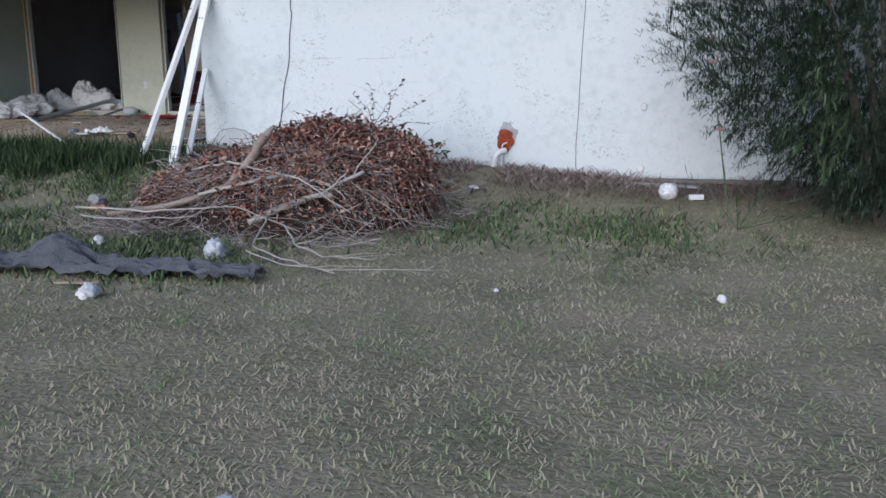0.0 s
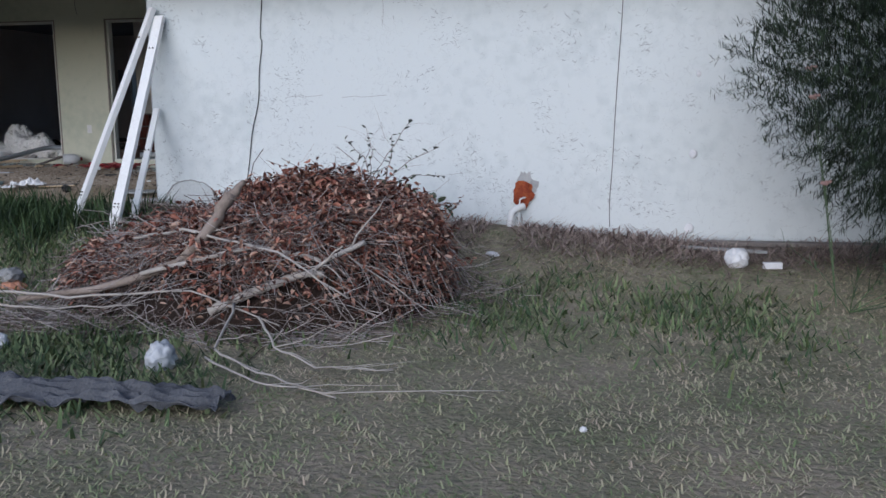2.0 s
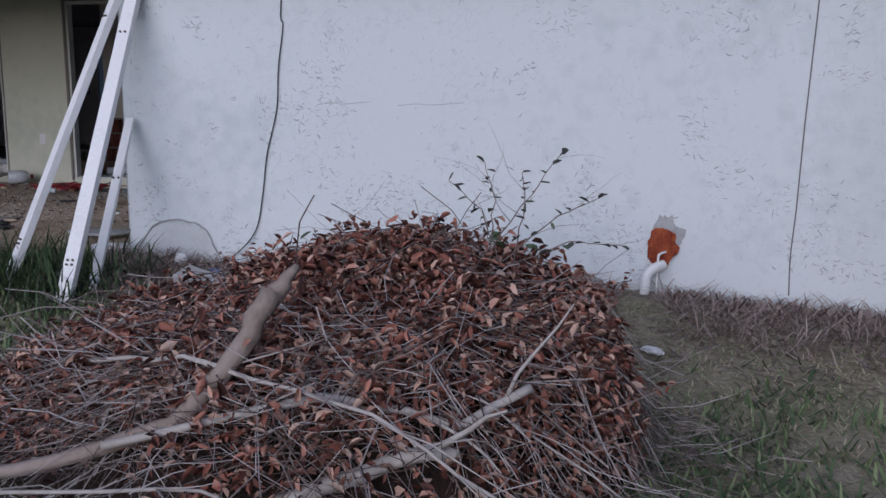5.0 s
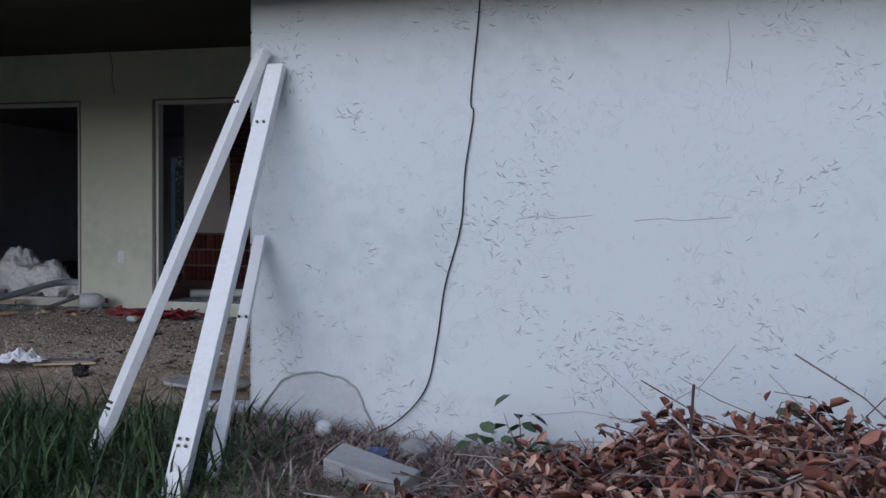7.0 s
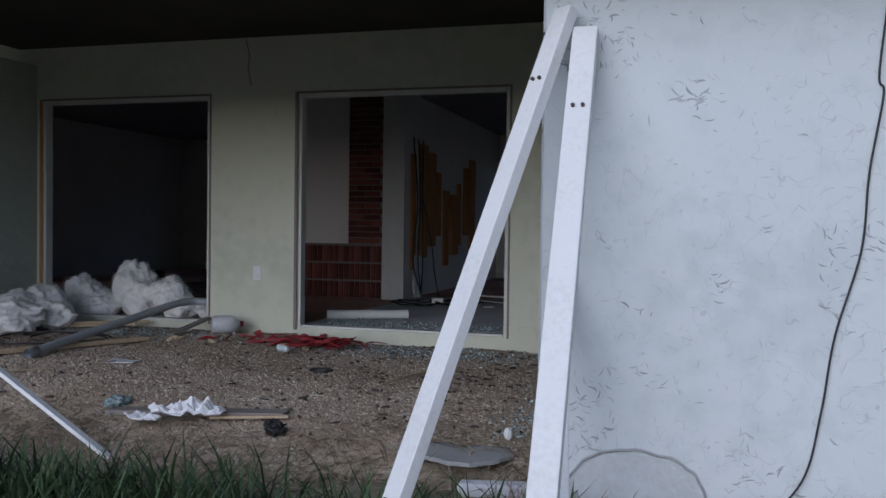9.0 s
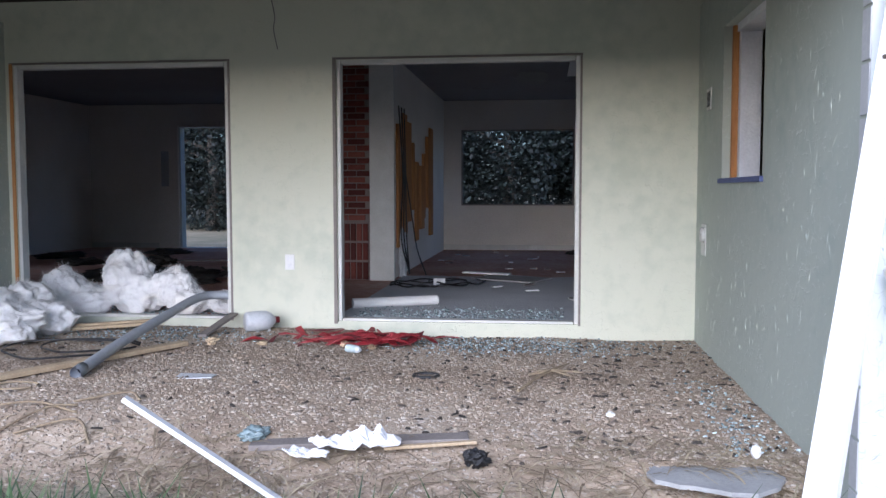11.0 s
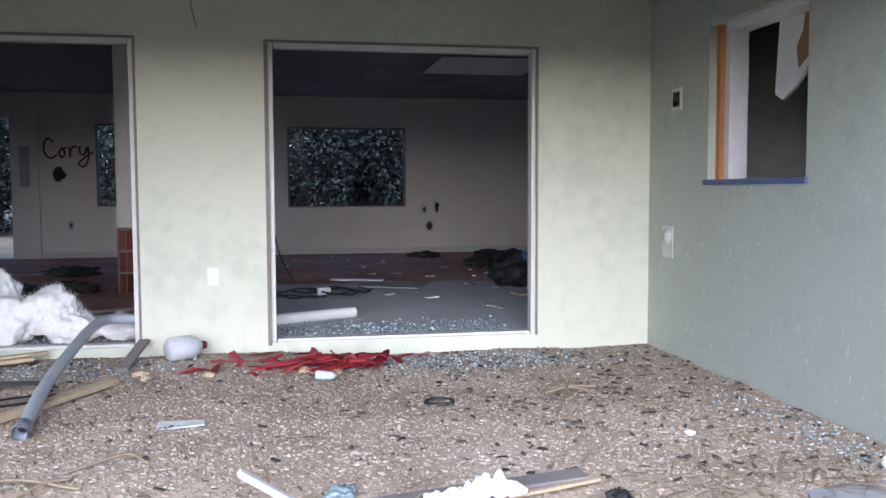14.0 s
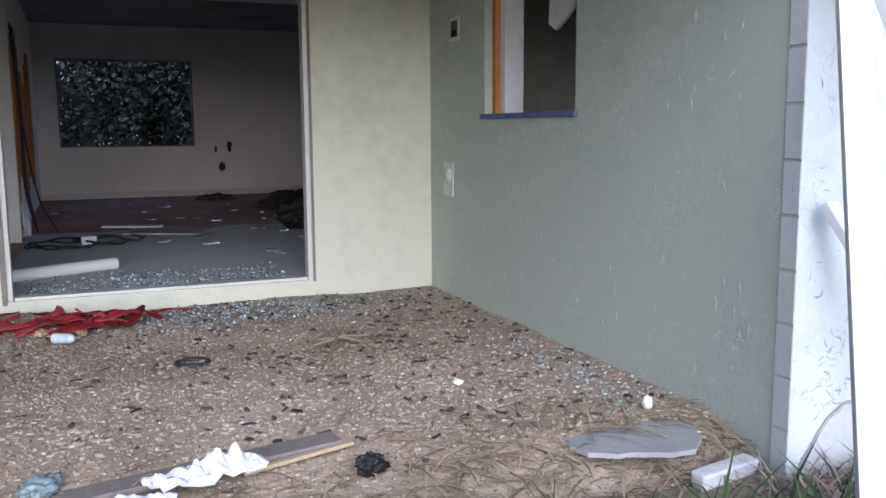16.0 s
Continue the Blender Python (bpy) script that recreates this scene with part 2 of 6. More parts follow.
wall("wall_patio_back", "y", YB, 0.12, XL - 4.4, -4.0, -0.3, 3.4, [L_OPEN, R_OPEN], [M_CREAM_WALL, M_DRYWALL, M_CREAM_WALL], "cream-green stucco wall with two empty sliding door openings")
wall("wall_patio_west", "x", XL - 0.2, 0.2, YW, YB, -0.3, 3.05, [], [M_DRYWALL, M_GREEN_WALL, M_GREEN_WALL], "sage green stucco wall closing the patio")
N_DOOR, N_WIN1, N_WIN2 = (-13.42, -12.53, 0.70, 2.845), (-11.31, -9.35, 1.50, 2.78), (-8.38, -6.46, 1.465, 2.755)
wall("wall_north", "y", YN, 0.2, -15.1, -4.0, -0.3, 3.4, [N_DOOR, N_WIN1, N_WIN2], [M_DRYWALL, M_DRYWALL, M_DRYWALL], "grimy beige inner wall with a doorway and two window openings")
# The openings in these two walls are added out of view for room light.
wall("wall_west", "x", -15.3, 0.2, YB + 0.12, YN, -0.3, 3.4, [(14.3, 16.0, 0.9, 2.7)], [M_DRYWALL] * 3, "grimy beige wall closing the room, with unseen openings added for light")
wall("wall_east", "x", -4.2, 0.2, YB + 0.12, YN, -0.3, 3.4, [(14.3, 17.6, 0.7, 2.95), (17.9, 21.9, 0.7, 2.95)], [M_DRYWALL] * 3, "grimy beige wall closing the room, with unseen openings added for light")
wall("wall_partition", "y", 17.0, YN - 17.0, -8.88, -8.68, 0.70, CEIL, [], [M_DRYWALL] * 3, "beige partition wall between the two rooms")
wall("wall_room_east", "x", 6.0, 0.2, YW + 0.2, YB, -0.3, 3.2, [], [M_DARK] * 3, "wall closing the side room, unlit shade in its colour")
wall("wall_room_back", "y", YB + 0.01, 0.19, -3.99, 6.2, -0.3, 3.2, [], [M_DARK] * 3, "wall closing the side room, unlit shade in its colour")
slab("floor_patio", (XL, 10.6, 0.0), (XS, YB, 0.44), M_CONCRETE, "concrete patio slab under mulch", "floor")
slab("floor_rooms", (-15.1, YB + 0.12, 0.2), (-4.2, YN, FLOOR), M_INFLOOR, "dirty red-brown and grey room floor", "floor")
slab("floor_side_room", (XS + 0.2, YW + 0.2, 0.2), (6.0, YB, FLOOR), M_DARK, "floor of the side room, unlit shade in its colour", "floor")
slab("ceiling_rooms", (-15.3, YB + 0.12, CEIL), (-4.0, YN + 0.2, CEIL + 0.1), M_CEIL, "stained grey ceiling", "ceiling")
slab("ceiling_side_room", (XS + 0.2, YW + 0.2, 3.0), (6.0, YB, 3.1), M_DARK, "ceiling of the side room, unlit shade in its colour", "ceiling")
slab("ceiling_patio", (XL - 0.2, 11.6, 3.21), (XS + 0.2, YB, 3.30), M_SOFFIT, "dark board ceiling over the patio, eave shade in its colour", "ceiling")
slab("soffit", (-16.4, 10.07, SOFFIT), (6.8, YW, SOFFIT + 0.06), M_SOFFIT, "dark brown eave soffit, eave shade in its colour", "trim")


def build_roof():
    bm = bmesh.new()
    prof = [(10.02, 2.70), (10.02, 2.92), (17.0, 5.0), (22.9, 3.60), (22.9, 3.42), (17.0, 4.75), (10.07, 2.81)]
    a = [bm.verts.new((-16.5, y, z)) for y, z in prof]
    b = [bm.verts.new((6.9, y, z)) for y, z in prof]
    bm.faces.new(a[::-1])
    bm.faces.new(b)
    for i in range(len(prof)):
        j = (i + 1) % len(prof)
        bm.faces.new((a[i], a[j], b[j], b[i]))
    bmesh.ops.recalc_face_normals(bm, faces=bm.faces)
    return tagged(link("roof", bm, M_ROOF), "low grey shingle roof with a dark fascia", "roof", kind="structure")


build_roof()


# ---- leaning posts ----
def leaning_post(foot, top, width, thick, label):
    foot, top = Vector(foot), Vector(top)
    d = top - foot
    e = thing("white_post", label, "post", "posts leaning on the corner", at=Matrix.Translation(foot) @ d.to_track_quat("Z", "Y").to_matrix().to_4x4())
    bm = bmesh.new()
    box(bm, (-width / 2, -thick / 2, 0), (width / 2, thick / 2, d.length), bevel=0.004)
    part("shaft", bm, M_WHITE_PAINT, e)
    return e


POSTS = [((-6.292, 9.67, 0.355), (-5.761, 10.42, 2.432), 0.09, 0.05, "long white-painted wooden post leaning on the wall corner"),
         ((-5.69, 9.37, 0.285), (-5.684, 10.42, 2.351), 0.095, 0.05, "white-painted wooden post leaning beside a longer one"),
         ((-5.62, 9.575, 0.33), (-5.775, 10.42, 1.45), 0.06, 0.035, "short narrow white post leaning on the wall")]
M_BOLT = material("rusty_dark_metal", [(0.05, 0.04, 0.035), (0.14, 0.11, 0.09)], rough=0.6, metal=0.6)
for foot, top, w, th, lab in POSTS:
    p = leaning_post(foot, top, w, th, lab)
    for dz in ((0.30, 0.33, 1.95) if w > 0.08 else (0.9,)):
        for dx in (-0.018, 0.018):
            bm = bmesh.new()
            bmesh.ops.create_cone(bm, cap_ends=True, segments=8, radius1=0.008, radius2=0.006, depth=0.012, matrix=pose(dx, th / 2 + 0.004, dz, 90))
            part("bolt", bm, M_BOLT, p)
            bm = bmesh.new()
            bmesh.ops.create_cone(bm, cap_ends=True, segments=8, radius1=0.008, radius2=0.006, depth=0.012, matrix=pose(dx, -th / 2 - 0.004, dz, 90))
            part("bolt", bm, M_BOLT, p)


# ---- scattering ----
RNG = np.random.default_rng(5)


def scatter(name, base, faces, pos, yaw, pitch, scale, mat, parent=None, roll=None, label="", category="", kind="stuff"):
    """One mesh of many copies of a small base shape: rolled about z, tipped about x, turned about z, scaled (n or n x 3), moved."""
    base, pos = np.asarray(base, float), np.asarray(pos, float)
    n, k = len(pos), len(base)
    sc = np.asarray(scale, float)
    sc = sc[:, None] if sc.ndim == 1 else sc
    v = base[None] * sc[:, None, :]
    if roll is not None:
        c, s_ = np.cos(roll)[:, None], np.sin(roll)[:, None]
        v = np.stack([c * v[..., 0] - s_ * v[..., 1], s_ * v[..., 0] + c * v[..., 1], v[..., 2]], -1)
    c, s_ = np.cos(pitch)[:, None], np.sin(pitch)[:, None]
    v = np.stack([v[..., 0], c * v[..., 1] - s_ * v[..., 2], s_ * v[..., 1] + c * v[..., 2]], -1)
    c, s_ = np.cos(yaw)[:, None], np.sin(yaw)[:, None]
    v = np.stack([c * v[..., 0] - s_ * v[..., 1], s_ * v[..., 0] + c * v[..., 1], v[..., 2]], -1)
    v = (v + pos[:, None, :]).reshape(-1, 3)

    fl = np.concatenate([np.asarray(f) for f in faces])
    sizes = np.array([len(f) for f in faces])
    allv = (fl[None] + (np.arange(n) * k)[:, None]).ravel()
    tot = np.tile(sizes, n)
    me = bpy.data.meshes.new(name)
    me.vertices.add(n * k)
    me.vertices.foreach_set("co", v.ravel())
    me.loops.add(len(allv))
    me.loops.foreach_set("vertex_index", allv.astype(np.int32))
    me.polygons.add(len(tot))
    me.polygons.foreach_set("loop_start", np.concatenate([[0], np.cumsum(tot)[:-1]]).astype(np.int32))
    me.update(calc_edges=True)
    me.validate()
    me.materials.append(mat)
    ob = new(name, me)
    if parent:
        ob.parent = parent
        if label:
            ob["label"] = label
        ob["kind"] = kind
    else:
        tagged(ob, label, category, kind=kind)
    return ob


BLADE = [(-0.03, 0, 0), (0.03, 0, 0), (0.022, 0.06, 0.55), (-0.022, 0.06, 0.55), (0, 0.28, 1.0)]
BLADE_F = [(0, 1, 2, 3), (3, 2, 4)]
SHORT = [(-0.045, 0, 0), (0.045, 0, 0.05), (0.035, 0.25, 0.75), (-0.005, 0.35, 1.0)]
SHORT_F = [(0, 1, 2), (0, 2, 3)]
SPRIG = [(0, 0, 0), (0.3, 0.45, 0.08), (0, 1.0, -0.05), (-0.3, 0.45, 0.08)]
SPRIG_F = [(0, 1, 2), (0, 2, 3)]
LEAF = [(0, 0, 0), (0.26, 0.35, 0.10), (0.20, 0.75, 0.06), (0, 1.0, -0.08), (-0.20, 0.75, 0.06), (-0.26, 0.35, 0.10), (0, 0.5, -0.05)]
LEAF_F = [(0, 1, 6), (1, 2, 6), (2, 3, 6), (3, 4, 6), (4, 5, 6), (5, 0, 6)]
NEEDLE = [(-0.04, 0, 0), (0.04, 0, 0), (0.05, 0.6, 0.04), (-0.05, 0.6, 0.04), (0, 1, 0.0)]
NEEDLE_F = [(0, 1, 2, 3), (3, 2, 4)]
CHIP = [(-0.5, -0.22, 0), (0.5, -0.18, 0), (0.42, 0.2, 0), (-0.46, 0.24, 0), (-0.3, -0.1, 0.14), (0.34, 0.05, 0.16)]
CHIP_F = [(0, 1, 5, 4), (1, 2, 5), (2, 3, 4, 5), (3, 0, 4)]


def scatter_points(n, x0, x1, y0, y1, keep, lift=0.0, height=gz):
    xs, ys = RNG.uniform(x0, x1, n), RNG.uniform(y0, y1, n)
    pts = [(x, y) for x, y in zip(xs, ys) if keep(x, y) > RNG.random()]
    return np.array([(x, y, height(x, y) + lift) for x, y in pts])


def grass(name, n, area, keep, length, lean, mat, label, height=gz):
    p = scatter_points(n, *area, keep, -0.004, height)
    k = len(p)
    L = RNG.uniform(*length, k)
    w = L * RNG.uniform(0.7, 1.3, k) * (1.9 if length[1] < 0.12 else 0.75)
    short = length[1] < 0.12
    return scatter(name, SHORT if short else BLADE, SHORT_F if short else BLADE_F, p, RNG.uniform(0, 6.283, k), -RNG.uniform(*lean, k), np.stack([w, L, L], -1), mat, label=label, category="grass")


M_LAWN = material("mown_dry_grass", [(0.19, 0.25, 0.11), (0.34, 0.36, 0.20), (0.48, 0.43, 0.29), (0.54, 0.44, 0.33)], scale=0.9, fine=4, rough=0.9, bump=0, spread=0.30, island=0.24)
M_THATCH = material("brown_dry_thatch", [(0.26, 0.195, 0.155), (0.44, 0.345, 0.275), (0.60, 0.50, 0.40)], scale=2.0, fine=9, rough=0.95, bump=0, spread=0.5, island=0.5)
M_GREEN_GRASS = material("fresh_green_grass", [(0.045, 0.078, 0.032), (0.105, 0.155, 0.062), (0.21, 0.25, 0.12)], scale=2, rough=0.8, bump=0, island=0.7)
M_WEED = material("dark_green_weeds", [(0.016, 0.035, 0.013), (0.04, 0.078, 0.025), (0.075, 0.12, 0.045)], scale=2, rough=0.7, bump=0, island=0.7)
M_STRAW = material("dry_straw", [(0.20, 0.15, 0.10), (0.36, 0.29, 0.19), (0.50, 0.42, 0.29)], scale=3, rough=0.9, bump=0, island=0.7)
M_DEADSTALK = material("grey_brown_dead_stalks", [(0.17, 0.12, 0.105), (0.31, 0.235, 0.205), (0.44, 0.36, 0.315)], scale=3, rough=0.9, bump=0, island=0.7)


def lawn_keep(x, y):
    d = 0.95 if y < 6.5 else 0.8
    d *= smooth01(-6.9, -5.6, x + 0.6 * noise.noise((y, 3, 0))) * smooth01(3.5, 2.4, x) * smooth01(2.0, 2.6, y)
    return d * (0.72 + 0.40 * noise.noise((x * 0.8, y * 0.8, 1.0)) + 0.9 * noise.noise((x * 8, y * 8, 2.0)) + 0.7 * noise.noise((x * 19, y * 19, 6.0)))


def thatch_keep(x, y):
    """Worn brown patches in the lawn."""
    return 0.9 * smooth01(0.0, 0.22, noise.noise((x * 0.75, y * 0.95, 21.0)) + 0.5 * noise.noise((x * 2.3, y * 2.3, 5.0)) + 0.10)


grass("lawn_grass", 700000, (-6.6, 3.3, 2.1, 10.1), lawn_keep, (0.018, 0.050), (0.6, 1.5), M_LAWN, "short dry olive and straw lawn grass")
grass("lawn_thatch", 150000, (-6.4, 3.2, 2.1, 9.9), thatch_keep, (0.015, 0.04), (0.9, 1.55), M_THATCH, "brown dry thatch in worn lawn patches")
grass("lawn_grass_far", 90000, (-14, 12, -3, 10.2), lambda x, y: 0.0 if -6.4 < x < 3.0 and y > 2.2 else 0.8, (0.04, 0.08), (0.3, 1.3), M_LAWN, "short dry lawn grass round the yard")


def green_keep(x, y):
    """Greener turf beside the pile and towards the patio."""
    a = smooth01(-2.6, -3.4, x) * smooth01(5.1, 6.2, y + 0.5 * noise.noise((x, 1, 0))) * 0.9 * smooth01(-8.4, -6.4, x + 0.6 * noise.noise((y, 7, 0)))
    b = 0.6 * smooth01(-3.0, -2.4, x) * smooth01(1.2, -0.6, x) * smooth01(6.6, 8.0, y + 0.6 * noise.noise((x * 1.1, 4, 2))) * smooth01(9.3, 8.5, y + 0.4 * noise.noise((x * 1.7, 1, 7)))
    return max(a, b) * (0.55 + 0.9 * noise.noise((x * 1.3, y * 1.3, 5.0)) + 0.5 * noise.noise((x * 4.5, y * 4.5, 3.0)))


grass("green_turf", 84000, (-8.5, 1.5, 5.0, 9.8), green_keep, (0.05, 0.11), (0.1, 0.9), M_GREEN_GRASS, "greener turf around the brush pile")
grass("tall_weeds", 30000, (-9.8, -5.2, 8.8, 10.35), lambda x, y: smooth01(-5.3, -5.9, x) * smooth01(10.3, 9.9, y) * smooth01(8.8, 9.5, y + 0.3 * noise.noise((x * 2, 0, 4))) * (0.35 + 0.9 * noise.noise((x * 1.6, y * 1.6, 9.0)) + 0.4 * smooth01(-6.6, -7.2, x)), (0.15, 0.34), (0.1, 1.2), M_WEED, "tall green weeds in front of the patio")
grass("wall_foot_litter", 60000, (-6.0, 1.8, 8.5, 10.45), lambda x, y: smooth01(8.6, 9.5, y + 0.4 * noise.noise((x * 1.4, 2, 8))), (0.05, 0.11), (1.1, 1.57), M_DEADSTALK, "flat brown litter of dead stalks along the wall foot")
grass("wall_foot_stalks", 40000, (-6.0, 1.6, 9.0, 10.44), lambda x, y: smooth01(9.2, 10.1, y) * (0.0 if abs(x + 2.2) < 0.14 else 1.0) * (0.65 + 0.6 * smooth01(-3.8, -4.6, x) + 0.8 * noise.noise((x * 1.2, y, 2.0))), (0.09, 0.26), (0.7, 1.55), M_DEADSTALK, "dead grey-brown stalks along the wall foot")


# ---- patio ground cover ----
def mulch_z(x, y):
    """Height of the mulch on the patio."""
    return 0.45 + (0.15 + 0.05 * smooth01(-7.6, -9.0, x)) * smooth01(10.5, 10.95 + 0.35 * smooth01(-6.7, -7.3, x), y) + 0.012 * noise.noise((x * 2.2, y * 2.2, 4.0)) + 0.006 * noise.noise((x * 7, y * 7, 4.0))


def build_mulch():
    xs, ys = np.linspace(XL, XS, 90), np.linspace(10.47, YB, 60)
    verts = [(x, y, mulch_z(x, y)) for y in ys for x in xs]
    w = len(xs)
    me = bpy.data.meshes.new("mulch_bed")
    me.from_pydata(verts, [], [(j * w + i, j * w + i + 1, (j + 1) * w + i + 1, (j + 1) * w + i) for j in range(len(ys) - 1) for i in range(w - 1)])
    me.materials.append(M_SLAB)
    me.polygons.foreach_set("use_smooth", [True] * len(me.polygons))
    return tagged(new("mulch_bed", me), "brown mulch and gravel bed covering the patio", "mulch", kind="structure")


build_mulch()
M_CHIPS = material("mulch_chips", [(0.25, 0.19, 0.145), (0.35, 0.275, 0.205), (0.44, 0.37, 0.295), (0.56, 0.50, 0.43)], scale=2.2, rough=0.95, bump=0, island=0.6, spread=0.75)
M_DARKCHIP = material("charred_bark", [(0.03, 0.026, 0.022), (0.13, 0.105, 0.085)], scale=4, rough=0.9, bump=0, island=0.5)
M_GLASSBIT = material("broken_glass_crumbs", [(0.20, 0.26, 0.27), (0.42, 0.51, 0.53), (0.66, 0.76, 0.78)], scale=6, rough=0.15, bump=0, island=0.8)
p = scatter_points(42000, XL, XS, 10.55, YB - 0.01, lambda x, y: 0.9, 0.001, mulch_z)
scatter("mulch_chips", CHIP, CHIP_F, p, RNG.uniform(0, 6.28, len(p)), RNG.normal(0, 0.25, len(p)), np.stack([RNG.uniform(0.008, 0.035, len(p)), RNG.uniform(0.01, 0.025, len(p)), RNG.uniform(0.02, 0.06, len(p))], -1), M_CHIPS, label="pale and brown mulch chips and gravel", category="mulch")
p = scatter_points(900, XL, XS, 10.9, YB - 0.05, lambda x, y: 0.3 + 0.7 * smooth01(-8.5, -6.5, x), 0.004, mulch_z)
scatter("bark_flakes", CHIP, CHIP_F, p, RNG.uniform(0, 6.28, len(p)), RNG.normal(0, 0.2, len(p)), np.stack([RNG.uniform(0.015, 0.065, len(p)), RNG.uniform(0.015, 0.05, len(p)), RNG.uniform(0.03, 0.1, len(p))], -1), M_DARKCHIP, label="dark bark flakes and charred scraps", category="debris")


def glass_keep(x, y):
    a = math.exp(-((x + 7.2) / 0.8) ** 2 - ((y - 13.5) / 0.28) ** 2)
    b = 0.7 * math.exp(-((x + 9.9) / 0.6) ** 2 - ((y - 13.4) / 0.25) ** 2)
    c = 0.5 * math.exp(-((x + 6.05) / 0.12) ** 2) * smooth01(13, 11.5, y)
    return max(a, b, c)


p = scatter_points(22000, -11, XS, 11, YB - 0.01, glass_keep, 0.006, mulch_z)
scatter("glass_crumbs", CHIP, CHIP_F, p, RNG.uniform(0, 6.28, len(p)), RNG.normal(0, 0.4, len(p)), np.stack([RNG.uniform(0.008, 0.025, len(p)), RNG.uniform(0.012, 0.03, len(p)), RNG.uniform(0.03, 0.07, len(p))], -1), M_GLASSBIT, label="bluish crumbs of broken safety glass", category="glass")
p = scatter_points(4500, -11.2, -6.8, YB + 0.1, 14.9, lambda x, y: (0.9 if x > -8.5 or x < -9.5 else 0) * smooth01(14.9, 14.2, y), 0.004, lambda x, y: FLOOR + 0.004)
scatter("glass_crumbs_inside", CHIP, CHIP_F, p, RNG.uniform(0, 6.28, len(p)), RNG.normal(0, 0.4, len(p)), np.stack([RNG.uniform(0.008, 0.03, len(p)), RNG.uniform(0.012, 0.03, len(p)), RNG.uniform(0.03, 0.07, len(p))], -1), M_GLASSBIT, label="bluish crumbs of broken glass on the sill", category="glass")
grass("patio_straw", 11000, (-9.5, -5.88, 10.35, 11.35), lambda x, y: smooth01(11.35, 10.6, y) * (0.35 + 0.9 * noise.noise((x * 1.5, y * 1.5, 6.0)) + 0.4 * smooth01(-7.4, -6.4, x)), (0.10, 0.28), (1.15, 1.57), M_STRAW, "bent dry straw along the patio edge", lambda x, y: mulch_z(x, y))


def lumpy(bm, r, seed, rough=0.25, sub=3, m=None, freq=2.0):
    """A lumpy ball of radius r."""
    made = bmesh.ops.create_icosphere(bm, subdivisions=sub, radius=1.0)
    for v in made["verts"]:
        d = v.co.normalized()
        k = 1 + rough * noise.noise(d * freq + Vector((seed, 0, 0))) + rough * 0.5 * noise.noise(d * freq * 2.7 + Vector((0, seed, 0)))
        v.co = Vector((d.x * r[0], d.y * r[1], d.z * r[2])) * k
    if m is not None:
        bmesh.ops.transform(bm, matrix=m, verts=made["verts"])
    return made["verts"]


def build_curb():
    e = thing("patio_curb", "broken grey concrete curb at the patio edge", "curb", kind="structure")
    x = XL
    i = 0
    while x < XS - 0.1:
        w = RNG.uniform(0.5, 0.9)
        hi = min(x + w, XS - 0.02)
        bm = bmesh.new()
        vs = box(bm, (x, 10.36 + RNG.uniform(-0.02, 0.02), 0.05), (hi - 0.015, 10.56, 0.43 + RNG.uniform(-0.05, 0.01)), bevel=0.02)
        for v in bm.verts:
            v.co += 0.03 * noise.noise_vector(v.co * 4)
        part("curb_block", bm, M_CONCRETE, e)
        x = hi
        i += 1


build_curb()


# ---- brush pile ----
M_DRYLEAF = material("dead_brown_leaves", [(0.06, 0.02, 0.014), (0.245, 0.086, 0.058), (0.45, 0.20, 0.14), (0.62, 0.42, 0.325)], scale=2.5, fine=20, rough=0.75, bump=0, island=1.0, spread=0.8)
M_TWIG = material("bare_twigs", [(0.10, 0.072, 0.062), (0.24, 0.19, 0.17), (0.46, 0.42, 0.40)], scale=3, rough=0.85, bump=0, island=0.8)
M_PALEBRANCH = material("pale_stripped_branch", [(0.34, 0.30, 0.27), (0.54, 0.50, 0.46)], scale=6, fine=40, rough=0.8)
M_LOG = material("smooth_grey_limb", [(0.16, 0.12, 0.09), (0.30, 0.24, 0.20), (0.36, 0.30, 0.27)], scale=4, fine=40, rough=0.8)
PILE = (-3.45, 8.2)


def pile_h(x, y):
    """Height of the brush pile over the ground."""
    dx, dy = (x - PILE[0]), (y - PILE[1])
    r2 = (dx / (1.75 if dx < 0 else 1.2)) ** 2 + (dy / (1.15 if dy < 0 else 1.25)) ** 2
    if r2 >= 1:
        return 0.0
    core = (1 - r2 ** 1.5) ** 0.45
    return 0.66 * core * (0.70 + 0.38 * smooth01(-4.5, -3.4, x)) * (1 + 0.26 * noise.noise((x * 1.9, y * 1.9, 11.0)) + 0.16 * noise.noise((x * 5, y * 5, 4.0)))


